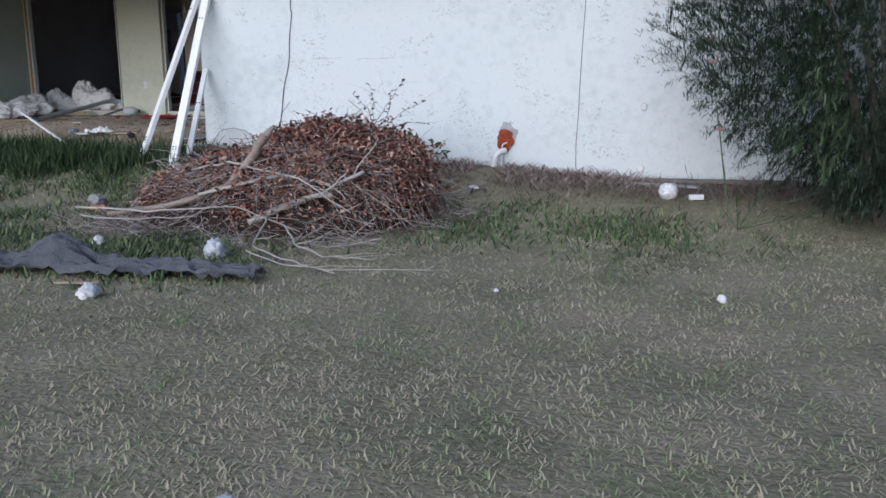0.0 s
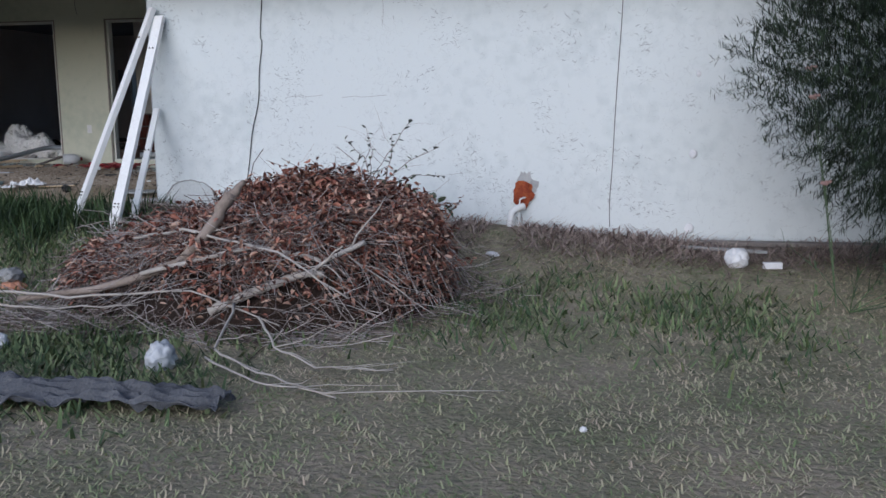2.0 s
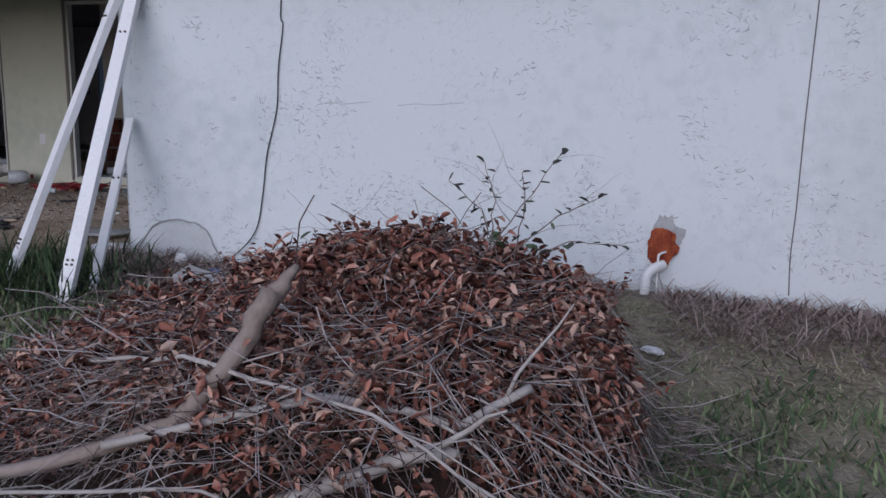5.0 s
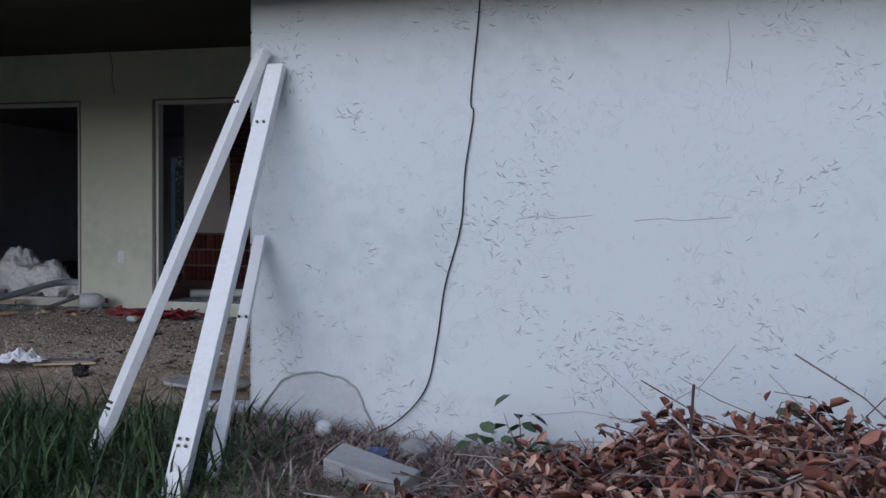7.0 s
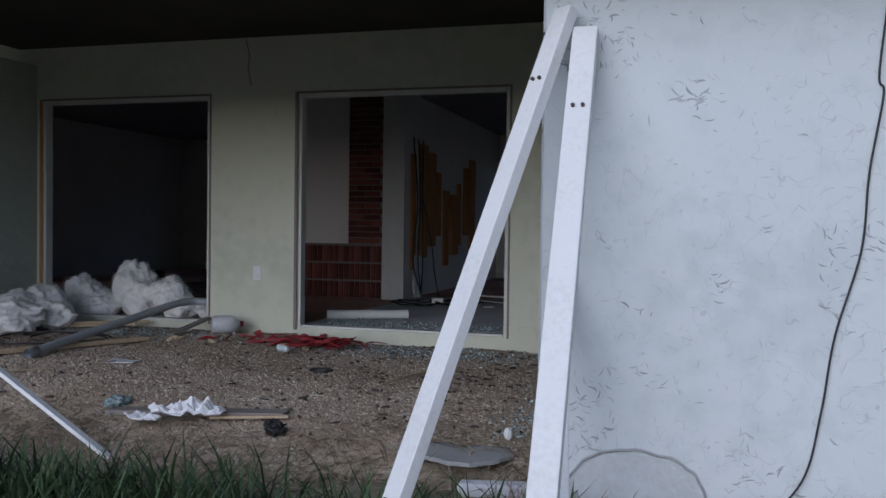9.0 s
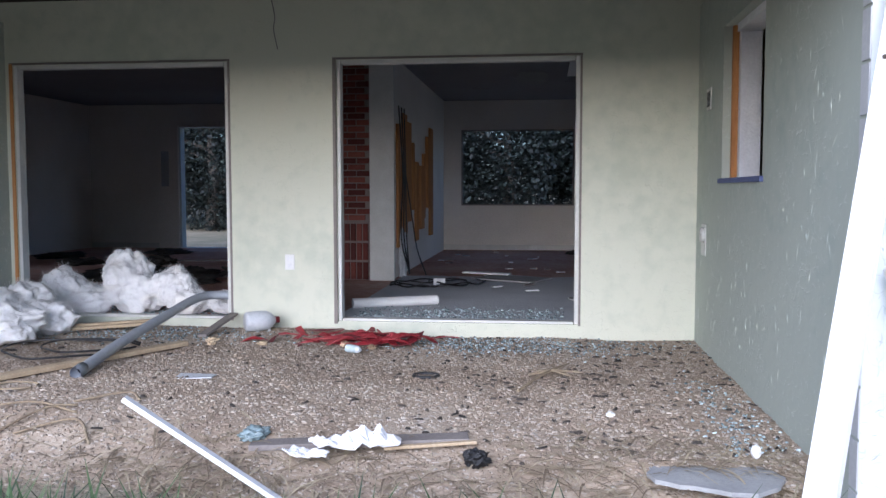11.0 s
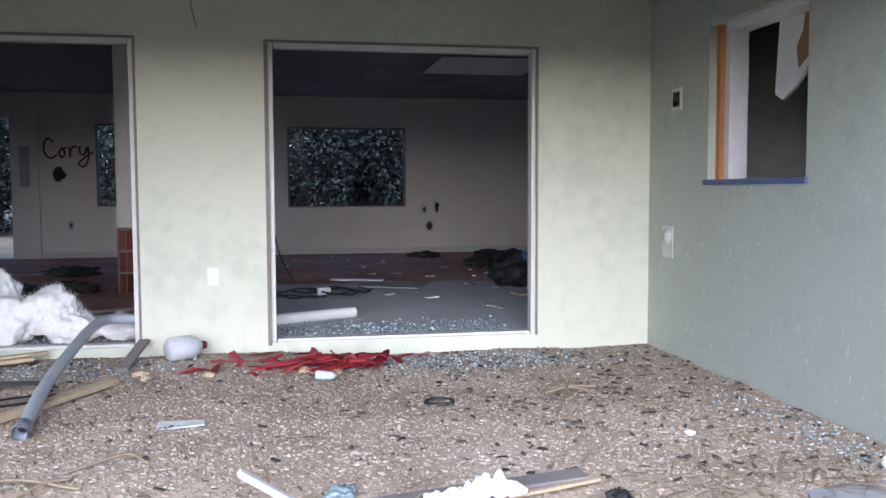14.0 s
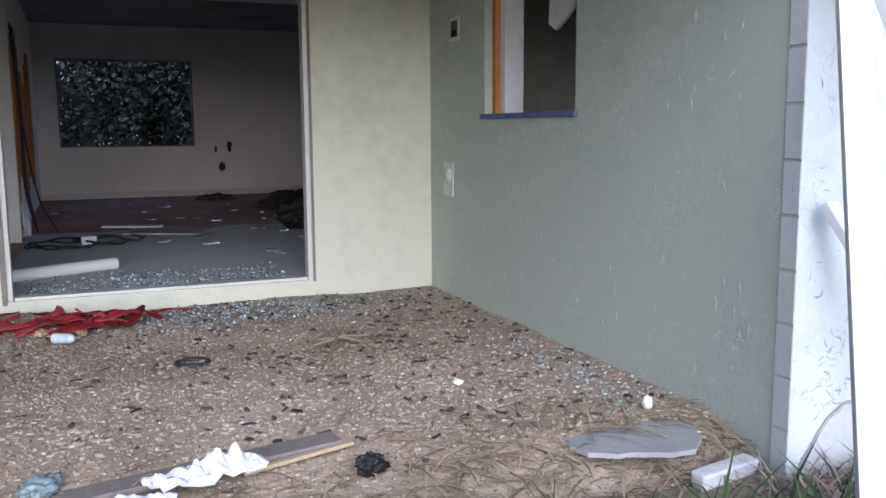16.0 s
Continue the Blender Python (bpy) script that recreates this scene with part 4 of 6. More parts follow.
def build_hole():
    e = thing("wall_hole", "hole in the wall stuffed with orange-brown foam", "hole")
    bm = bmesh.new()
    lumpy(bm, (0.095, 0.03, 0.12), 2, 0.35, 3, pose(-2.065, 10.455, 0.65))
    part("foam", bm, M_FOAM, e, "orange-brown spray foam")
    bm = bmesh.new()
    lumpy(bm, (0.09, 0.012, 0.13), 8, 0.5, 3, pose(-2.04, 10.468, 0.72))
    part("grey_smear", bm, M_MORTAR, e, "grey scraped plaster round the hole")
    e = thing("drain_pipe", "white plastic drain elbow and thin tube below the hole", "pipe")
    bm = bmesh.new()
    tube(bm, spline([(-2.05, 10.42, 0.54), (-2.11, 10.38, 0.52), (-2.155, 10.36, 0.48), (-2.165, 10.35, 0.42), (-2.17, 10.35, 0.34)]), 0.033, 10)
    part("elbow", bm, M_PVC, e, "", True)
    bm = bmesh.new()
    tube(bm, spline([(-2.04, 10.43, 0.62), (-2.075, 10.41, 0.61), (-2.09, 10.40, 0.57), (-2.095, 10.38, 0.32)]), 0.008, 8)
    part("thin_tube", bm, M_PVC, e, "", True)


build_hole()
# Grey of the ridges carries their small shadows as colour.
M_TROWEL = material("shadow_grey_trowel_marks", [(0.34, 0.36, 0.37), (0.46, 0.485, 0.495), (0.59, 0.62, 0.625)], scale=3, rough=0.9, bump=0, island=0.7)
DASH = [(-0.5, 0.10, 0), (-0.2, -0.02, 0.0), (0.1, -0.03, 0), (0.5, 0.08, 0), (0.1, 0.06, 0.0), (-0.2, 0.07, 0), (-0.15, 0.02, 0.3), (0.12, 0.015, 0.3)]
DASH_F = [(0, 1, 6), (1, 2, 7, 6), (2, 3, 7), (3, 4, 7), (4, 5, 6, 7), (5, 0, 6)]


def trowel_marks(n):
    """Clusters of short crooked ridges that the trowel left in the white stucco."""
    pts = []
    while len(pts) < n:
        x, z = RNG.uniform(-5.8, 0.6), RNG.uniform(0.45, 2.68)
        c = noise.noise((x * 1.5, z * 1.7, 3.0)) + 0.7 * noise.noise((x * 4.5, z * 5.5, 8.0)) + 0.12 * smooth01(1.6, 0.6, z)
        if c > 0.22 + 0.22 * RNG.random() or RNG.random() < 0.012:
            pts.append((x, YW - 0.0005, z))
    size = RNG.uniform(0.014, 0.055, n)
    scatter("trowel_marks", DASH, DASH_F, pts, np.zeros(n), np.full(n, math.pi / 2), np.stack([size, (0.012 + 0.5 * size) * RNG.uniform(0.8, 2.6, n), np.full(n, 0.006)], -1), M_TROWEL, roll=RNG.normal(0, 0.75, n) + math.pi * RNG.integers(0, 2, n), label="short crooked trowel ridges in the white stucco, their shadows in grey", category="stucco")


trowel_marks(3000)
for x, z, w in ((-0.55, 1.03, 0.035), (-0.53, 1.73, 0.022), (-0.56, 0.36, 0.04)):
    bm = bmesh.new()
    lumpy(bm, (w, 0.006, w * 1.3), x * 7, 0.3, 2, pose(x, 10.467, z))
    tagged(link("plaster_dab", bm, M_PAPER, None, "", True), "small white plaster dab on the wall", "plaster")


# ---- clutter on the lawn and at the wall foot ----
def crumple(name, label, category, at, size, mat, seed, rough=0.26):
    bm = bmesh.new()
    lumpy(bm, size, seed, rough, 4, pose(at[0], at[1], at[2], 0, 0, seed * 40), 2.6)
    for v in bm.verts:
        v.co += size[2] * 0.35 * rough * noise.noise_vector(v.co * (1.2 / max(size)) * 2.5)
    return tagged(link(name, bm, mat, None, "", True), label, category)


def on_ground(x, y, up=0.0):
    return (x, y, gz(x, y) + up)


crumple("plastic_bag", "crumpled grey-white plastic bag on the grass", "bag", on_ground(-3.44, 6.38, 0.06), (0.075, 0.06, 0.085), M_PLASTIC, 1)
crumple("paper_scrap", "crumpled white paper on the grass", "paper", on_ground(-3.58, 5.12, 0.04), (0.075, 0.05, 0.05), M_PAPER, 2)
crumple("paper_scrap", "small pale paper scrap on the grass", "paper", on_ground(-4.62, 6.62, 0.04), (0.05, 0.045, 0.05), M_PAPER, 3)
crumple("paper_scrap", "small white and blue wrapper on the grass", "paper", on_ground(0.135, 6.0, 0.03), (0.028, 0.02, 0.026), M_PAPER, 4)
crumple("paper_scrap", "small pale paper scrap on the grass", "paper", on_ground(-1.21, 5.88, 0.02), (0.016, 0.012, 0.012), M_PAPER, 5)
crumple("paper_scrap", "small pale paper scrap on the grass", "paper", on_ground(-1.52, 3.05, 0.02), (0.04, 0.025, 0.02), M_PLASTIC, 6)
crumple("white_bag", "round white plastic bag at the wall foot", "bag", on_ground(-0.24, 9.5, 0.07), (0.10, 0.09, 0.085), M_PAPER, 7, 0.2)
crumple("paper_scrap", "white paper scraps on dry stalks", "paper", on_ground(-2.16, 9.30, 0.03), (0.07, 0.03, 0.02), M_PAPER, 8)
crumple("round_stone", "pale round stone at the wall foot", "stone", on_ground(-4.85, 10.2, 0.05), (0.08, 0.06, 0.06), M_STONE, 9, 0.2)
crumple("white_ball", "small dirty white ball at the wall foot", "ball", on_ground(-5.36, 10.28, 0.045), (0.045, 0.045, 0.045), M_PVC, 10, 0.06)
crumple("blue_rag", "crumpled blue plastic scrap on straw", "rag", on_ground(-5.0, 10.05, 0.05), (0.08, 0.05, 0.04), M_BLUE, 11)
crumple("grey_stone", "grey wedge of stone on the grass", "stone", on_ground(-5.60, 7.95, 0.10), (0.10, 0.08, 0.06), M_STONE, 12, 0.3)
crumple("clay_piece", "broken terracotta piece under a stone", "brick", on_ground(-5.55, 7.90, 0.03), (0.11, 0.07, 0.04), M_CLAY, 13, 0.3)


def slab_thing(name, label, category, at, size, rz, mat, rx=0, ry=0, warp=0.012, bevel=0.006):
    bm = bmesh.new()
    box(bm, (-size[0] / 2, -size[1] / 2, 0), (size[0] / 2, size[1] / 2, size[2]), bevel=bevel)
    for v in bm.verts:
        v.co += warp * noise.noise_vector(v.co * 6 + Vector(at))
    bmesh.ops.transform(bm, matrix=pose(*at, rx, ry, rz), verts=bm.verts)
    return tagged(link(name, bm, mat), label, category)


slab_thing("concrete_block", "broken pale concrete block lying on dry stalks", "block", (-4.96, 9.86, 0.33), (0.42, 0.16, 0.13), -14, M_CONCRETE, 12, 8, 0.025, 0.012)
slab_thing("white_box", "small white box at the wall foot", "box", on_ground(0.02, 9.45, 0.01), (0.14, 0.06, 0.05), 5, M_PAPER, 0, 0, 0.004)
slab_thing("pale_plank", "pale plank lying along the wall foot", "plank", on_ground(0.3, 10.25, 0.02), (1.6, 0.09, 0.04), 3, M_GREYBOARD)
slab_thing("pale_plank", "short split plank lying at the wall foot", "plank", on_ground(-0.3, 9.95, 0.03), (0.7, 0.06, 0.025), -14, M_CONCRETE)
slab_thing("wood_chip", "pale sliver of wood on the lawn", "wood", on_ground(-2.22, 4.52, 0.03), (0.12, 0.015, 0.008), 70, M_BOARD)
slab_thing("palm_strip", "pale dry leaf strip on the lawn", "leaf", on_ground(-3.85, 5.36, 0.03), (0.30, 0.045, 0.01), 12, M_STRAW)


def build_net():
    """Crumpled strip of charcoal mesh cloth on the lawn."""
    bm = bmesh.new()
    nu, nv = 90, 22
    rows = []
    for j in range(nv):
        v = j / (nv - 1)
        row = []
        for i in range(nu):
            u = i / (nu - 1)
            x = -4.85 + 2.06 * u
            y = 5.66 + 0.16 * u + (v - 0.5) * (0.40 - 0.20 * u)
            peak = math.exp(-((u - 0.30) / 0.10) ** 2)
            z = 0.035 + 0.05 * abs(math.sin(v * 7 + u * 9 + 3 * noise.noise((u * 5, v * 4, 2)))) + 0.03 * noise.noise((u * 30, v * 9, 7)) + 0.17 * peak * math.sin(math.pi * v) + 0.05 * (1 - abs(2 * v - 1)) + 0.02 * noise.noise((u * 14, v * 6, 5))
            row.append(bm.verts.new((x + 0.02 * noise.noise((u * 9, v * 9, 1)), y, gz(x, y) + z)))
        rows.append(row)
    for j in range(nv - 1):
        for i in range(nu - 1):
            bm.faces.new((rows[j][i], rows[j][i + 1], rows[j + 1][i + 1], rows[j + 1][i]))
    ob = link("mesh_cloth", bm, M_NET)
    mod = ob.modifiers.new("thick", "SOLIDIFY")
    mod.thickness = 0.006
    return tagged(ob, "crumpled charcoal mesh cloth lying on the lawn", "cloth")


build_net()
for cx_, cy_, cz_, k in ((-4.33, 10.2, 0.50, 26), (-3.2, 10.25, 0.55, 30), (-2.95, 10.3, 0.48, 26), (-3.0, 8.75, 0.78, 40)):
    e = thing("vine_sprout", "green vine sprout at the wall foot", "vine")
    bm = bmesh.new()
    pts = []
    for q in range(k):
        c = Vector((cx_ + RNG.normal(0, 0.11), cy_ + RNG.normal(0, 0.05), cz_ + RNG.normal(0, 0.06)))
        pts.append(tuple(c))
        if q % 4 == 0:
            tube(bm, spline([(cx_, cy_, gz(cx_, cy_)), (cx_ + (c.x - cx_) * 0.4, cy_, c.z - 0.05), c]), 0.003, 4)
    part("stalk", bm, M_DEADSTALK, e)
    scatter("leaves", LEAF, LEAF_F, pts, RNG.uniform(0, 6.28, k), RNG.normal(0.2, 0.6, k), np.stack([RNG.uniform(0.06, 0.11, k)] * 3, -1) * np.array([1.4, 1, 1]), M_BRIGHTNEEDLE, e, RNG.normal(0, 0.6, k))

# ---- openings of the patio ----
def door_frame(name, o, label):
    e = thing(name, label, "door frame", kind="structure")
    x0, x1, z0, z1 = o
    y0, y1 = YB + 0.012, YB + 0.10
    for nm, lo, hi in (("jamb", (x0, y0, z0), (x0 + 0.028, y1, z1)), ("jamb", (x1 - 0.028, y0, z0), (x1, y1, z1)), ("head", (x0 + 0.035, y0, z1 - 0.03), (x1 - 0.035, y1, z1)), ("track", (x0 + 0.035, y0, z0), (x1 - 0.035, y1, z0 + 0.02))):
        bm = bmesh.new()
        box(bm, lo, hi, bevel=0.003)
        part(nm, bm, M_ALU, e)
    bm = bmesh.new()
    box(bm, (x0 - 0.028, YB - 0.012, z0 - 0.02), (x0 - 0.002, YB + 0.01, z1 + 0.01))
    part("edge_strip", bm, M_RAW_WOOD if o is L_OPEN else M_GREYBOARD, e, "bare strip beside the jamb")
    bm = bmesh.new()
    box(bm, (x0 - 0.028, YB - 0.008, z1 + 0.002), (x1 + 0.02, YB + 0.01, z1 + 0.018))
    part("head_strip", bm, M_GREYBOARD, e)
    bm = bmesh.new()
    box(bm, (x1 + 0.002, YB - 0.006, z0 - 0.01), (x1 + 0.018, YB + 0.01, z1))
    part("edge_strip", bm, M_GREYBOARD, e)


door_frame("door_1", L_OPEN, "empty pale sliding door frame with a bare wood strip")
door_frame("door_2", R_OPEN, "empty pale sliding door frame with chipped edges")


def build_side_window():
    e = thing("window_1", "broken window opening with bare stud and torn drywall", "window", kind="structure")
    y0, y1, z0, z1 = S_WIN
    for nm, lo, hi, m in (("stud", (XS + 0.05, y1 - 0.045, z0), (XS + 0.085, y1 + 0.0, z1), M_RAW_WOOD), ("jamb_board", (XS + 0.085, y1 - 0.10, z0), (XS + 0.21, y1 - 0.0, z1), M_PAPER), ("window_sill", (XS - 0.02, y0 - 0.02, z0 - 0.012), (XS + 0.21, y1 + 0.03, z0 + 0.018), M_BLUE), ("head_board", (XS + 0.06, y0, z1 - 0.05), (XS + 0.2, y1 - 0.1, z1), M_PAPER)):
        bm = bmesh.new()
        box(bm, lo, hi, bevel=0.003)
        part(nm, bm, m, e, "blue painted sill" if nm == "window_sill" else "")
    outline = [(11.95, 2.74), (12.53, 2.74), (12.55, 2.5), (12.57, 2.28), (12.49, 2.24), (12.37, 2.30), (12.29, 2.36), (12.19, 2.48), (12.09, 2.56), (11.95, 2.60)]
    bm = bmesh.new()
    f = bm.faces.new([bm.verts.new((XS + 0.20, y, z)) for y, z in outline])
    r = bmesh.ops.extrude_face_region(bm, geom=[f])
    for v in r["geom"]:
        if isinstance(v, bmesh.types.BMVert):
            v.co.x += 0.02
    bmesh.ops.recalc_face_normals(bm, faces=bm.faces)
    part("torn_drywall", bm, M_PAPER, e, "torn hanging piece of white drywall")
    bm = bmesh.new()
    f = bm.faces.new([bm.verts.new((XS + 0.192, y, z)) for y, z in [(11.95, 2.735), (12.27, 2.735), (12.29, 2.6), (12.35, 2.52), (12.33, 2.40), (12.23, 2.46), (12.14, 2.54), (12.01, 2.60), (11.95, 2.62)]])
    r = bmesh.ops.extrude_face_region(bm, geom=[f])
    for v in r["geom"]:
        if isinstance(v, bmesh.types.BMVert):
            v.co.x += 0.006
    bmesh.ops.recalc_face_normals(bm, faces=bm.faces)
    part("torn_paper", bm, material("brown_gypsum_paper", [(0.22, 0.12, 0.07), (0.34, 0.21, 0.13)], rough=0.9), e, "brown torn paper face")


build_side_window()


def build_bead():
    e = thing("corner_bead", "grey metal corner bead on the patio wall end", "trim", kind="structure")
    for k in range(12):
        z = 0.46 + 0.19 * k
        bm = bmesh.new()
        box(bm, (XS - 0.007, YW - 0.004, z), (XS + 0.0, YW + 0.075, z + 0.178), bevel=0.002)
        part("bead_strip", bm, M_BEAD, e)


build_bead()
DRIP = [(0, -0.5, 0), (0, 0, -1), (0, 0.5, 0), (0, 0, 1), (-1, 0, 0.1)]
DRIP_F = [(1, 0, 4), (2, 1, 4), (3, 2, 4), (0, 3, 4)]
pts = [(XS, RNG.uniform(10.65, 13.75), RNG.uniform(0.75, 2.7)) for k in range(260)]
pts = [p for p in pts if not (11.7 < p[1] < 13.0 and p[2] > 1.7) and noise.noise((p[1] * 1.3, p[2] * 1.3, 2)) > -0.15]
k = len(pts)
scatter("stucco_drips", DRIP, DRIP_F, pts, np.zeros(k), RNG.normal(0, 0.35, k), np.stack([RNG.uniform(0.003, 0.006, k), RNG.uniform(0.005, 0.011, k), RNG.uniform(0.015, 0.055, k)], -1), material("pale_green_drips", [(0.43, 0.47, 0.41), (0.50, 0.54, 0.48)], rough=0.8, bump=0), label="pale raised drips on the green stucco", category="stucco")


def plate(name, label, category, c, axis, w, h, mat, holes=()):
    """A small wall plate with rounded edges; axis: the way that it faces."""
    e = thing(name, label, category)
    bm = bmesh.new()
    if axis == "y":
        box(bm, (c[0] - w / 2, c[1] - 0.008, c[2] - h / 2), (c[0] + w / 2, c[1], c[2] + h / 2), bevel=0.003)
    else:
        box(bm, (c[0] - 0.008, c[1] - w / 2, c[2] - h / 2), (c[0], c[1] + w / 2, c[2] + h / 2), bevel=0.003)
    part("plate", bm, mat, e)
    for du, dz, hw, hh, m in holes:
        bm = bmesh.new()
        if axis == "y":
            box(bm, (c[0] + du - hw / 2, c[1] - 0.011, c[2] + dz - hh / 2), (c[0] + du + hw / 2, c[1] - 0.007, c[2] + dz + hh / 2), bevel=0.001)
        else:
            box(bm, (c[0] - 0.011, c[1] + du - hw / 2, c[2] + dz - hh / 2), (c[0] - 0.007, c[1] + du + hw / 2, c[2] + dz + hh / 2), bevel=0.001)
        part("socket", bm, m, e)
    return e


plate("wall_outlet", "white duplex outlet on the cream stucco wall", "outlet", (-8.925, YB, 1.165), "y", 0.075, 0.12, M_PVC, [(0, 0.027, 0.035, 0.03, M_PAPER), (0, -0.027, 0.035, 0.03, M_PAPER)])
plate("wall_outlet", "small grey outlet on the far room wall", "outlet", (-11.70, YN, 1.21), "y", 0.075, 0.12, M_GREYPIPE, [(0, 0, 0.03, 0.05, M_DARK)])
v = plate("wall_vent", "small square vent hole with a bent grille", "vent", (XS, 13.42, 2.335), "x", 0.15, 0.15, M_ALU, [(-0.0, 0.0, 0.10, 0.10, M_BLACKBAG), (0.0, -0.025, 0.085, 0.03, M_GREYPIPE)])
v = plate("dryer_outlet", "pale metal plate with a round duct outlet", "vent", (XS, 13.53, 1.375), "x", 0.16, 0.22, M_ALU)
bm = bmesh.new()
tube(bm, [(XS - 0.004, 13.51, 1.41), (XS - 0.03, 13.51, 1.41), (XS - 0.035, 13.51, 1.41), (XS - 0.012, 13.51, 1.41)], [0.052, 0.052, 0.042, 0.040], 16)
part("duct", bm, M_ALU, v, "shiny round duct", True)
line_thing("wall_crack", "thin dark crack in the cream wall above the openings", "crack", [(-9.05, YB - 0.001, 3.2), (-9.02, YB - 0.001, 3.05), (-9.03, YB - 0.001, 2.95), (-9.00, YB - 0.001, 2.80)], 0.004, M_CRACK)

# ---- patio clutter ----
def wool(name, label, lumps, seed):
    """Heaped fibre insulation: joined soft lumps under a nap of loose fibres."""
    e = thing(name, label, "insulation")
    bm = bmesh.new()
    nap = []
    for i, (x, y, z, a, b, c) in enumerate(lumps):
        o = Vector((seed + i * 3.1, i * 1.7, 0))

        def swell(d):
            return 1 + 0.26 * noise.noise(d * 1.6 + o) + 0.22 * noise.noise(d * 3.7 + o) + 0.10 * noise.noise(d * 9 + o)

        made = bmesh.ops.create_icosphere(bm, subdivisions=4, radius=1.0)
        for v in made["verts"]:
            d = v.co.normalized()
            k = swell(d)
            v.co = Vector((x + d.x * a * k, y + d.y * b * k, max(z - c * 0.9, z + d.z * c * k)))
        for q in range(2600):
            d = Vector((RNG.normal(), RNG.normal(), RNG.normal())).normalized()
            k = swell(d) * RNG.uniform(0.97, 1.05)
            if d.z > -0.6:
                nap.append((x + d.x * a * k, y + d.y * b * k, z + d.z * c * k))
    ob = part("batt", bm, M_WOOL, e, "", True)
    mod = ob.modifiers.new("join", "REMESH")
    mod.mode, mod.voxel_size, mod.use_smooth_shade = "VOXEL", 0.014, True
    tex = bpy.data.textures.new("fluff", "CLOUDS")
    tex.noise_scale = 0.035
    puff = ob.modifiers.new("fluff", "DISPLACE")
    puff.texture, puff.strength, puff.mid_level = tex, 0.022, 0.5
    n = len(nap)
    scatter("fibre_nap", NEEDLE, NEEDLE_F, nap, RNG.uniform(0, 6.28, n), RNG.normal(0.1, 0.6, n), np.stack([RNG.uniform(0.008, 0.02, n), RNG.uniform(0.015, 0.045, n), RNG.uniform(0.1, 0.5, n)], -1), M_WOOL, e)
    return e


wool("insulation", "fluffy white fibre insulation heaped in the door opening", [(-11.0, 14.20, 0.86, 0.18, 0.18, 0.20), (-10.78, 14.25, 0.80, 0.18, 0.16, 0.13), (-10.45, 14.25, 0.98, 0.21, 0.18, 0.22), (-10.32, 14.18, 0.86, 0.22, 0.17, 0.18), (-10.02, 14.20, 0.92, 0.17, 0.16, 0.18), (-9.88, 14.15, 0.80, 0.17, 0.14, 0.12), (-9.58, 14.2, 0.79, 0.14, 0.12, 0.09), (-10.75, 14.1, 0.78, 0.25, 0.12, 0.10)], 1)
wool("insulation", "flat white fibre insulation batt on the patio floor", [(-10.95, 12.72, 0.76, 0.28, 0.26, 0.15), (-10.80, 13.0, 0.77, 0.30, 0.24, 0.16), (-10.66, 13.35, 0.77, 0.22, 0.18, 0.13), (-11.0, 13.35, 0.78, 0.2, 0.26, 0.17), (-10.95, 13.6, 0.82, 0.22, 0.18, 0.19)], 7)


def build_conduit():
    e = thing("conduit", "bent grey plastic conduit with an open flared end", "pipe")
    bm = bmesh.new()
    line = spline([(-9.600, 11.930, 0.688), (-9.670, 12.630, 0.748), (-9.680, 13.330, 0.823), (-9.660, 13.690, 0.873), (-9.620, 13.890, 0.888), (-9.520, 13.980, 0.883), (-9.400, 14.020, 0.868)], 6)
    rings = tube(bm, line, 0.033, 12, cap=False)
    part("pipe", bm, M_GREYPIPE, e, "", True)
    bm = bmesh.new()
    tube(bm, [(-9.597, 11.900, 0.685), (-9.606, 11.990, 0.695), (-9.606, 11.990, 0.695), (-9.597, 11.900, 0.685)], [0.038, 0.038, 0.028, 0.028], 12, cap=False)
    part("socket_end", bm, M_GREYPIPE, e, "", True)
    bm = bmesh.new()
    bmesh.ops.create_cone(bm, cap_ends=True, segments=12, radius1=0.027, radius2=0.027, depth=0.01, matrix=look((-9.605, 11.980, 0.694), (-9.590, 11.830, 0.678)))
    part("dark_bore", bm, M_BLACKBAG, e)


build_conduit()
def plank(name, label, a, b, w, th, mat):
    a, b = Vector(a), Vector(b)
    d = b - a
    bm = bmesh.new()
    box(bm, (-w / 2, 0, -th / 2), (w / 2, d.length, th / 2), bevel=0.004)
    q = d.to_track_quat("Y", "Z").to_matrix().to_4x4()
    bmesh.ops.transform(bm, matrix=Matrix.Translation(a) @ q, verts=bm.verts)
    for v in bm.verts:
        v.co += 0.006 * noise.noise_vector(v.co * 7)
    return tagged(link(name, bm, mat), label, "board")


plank("board", "long tan wooden board lying under the conduit", (-10.05, 11.70, 0.675), (-9.40, 12.95, 0.675), 0.075, 0.03, M_BOARD)
plank("board", "tan board lying before the door opening", (-10.62, 13.36, 0.68), (-10.02, 13.68, 0.69), 0.09, 0.025, M_BOARD)
plank("board", "short split tan board before the door opening", (-10.50, 13.42, 0.705), (-9.95, 13.78, 0.71), 0.04, 0.02, M_BOARD)
plank("board", "flat grey board leaning on the sill", (-9.36, 13.80, 0.76), (-9.42, 13.3, 0.67), 0.07, 0.02, M_GREYBOARD)
plank("board", "wet grey board under the white foam", (-8.27, 11.02, 0.575), (-7.30, 11.16, 0.60), 0.11, 0.025, M_GREYBOARD)
plank("board", "thin grey lath on the mulch", (-7.66, 11.00, 0.585), (-7.26, 11.10, 0.60), 0.03, 0.015, M_BOARD)
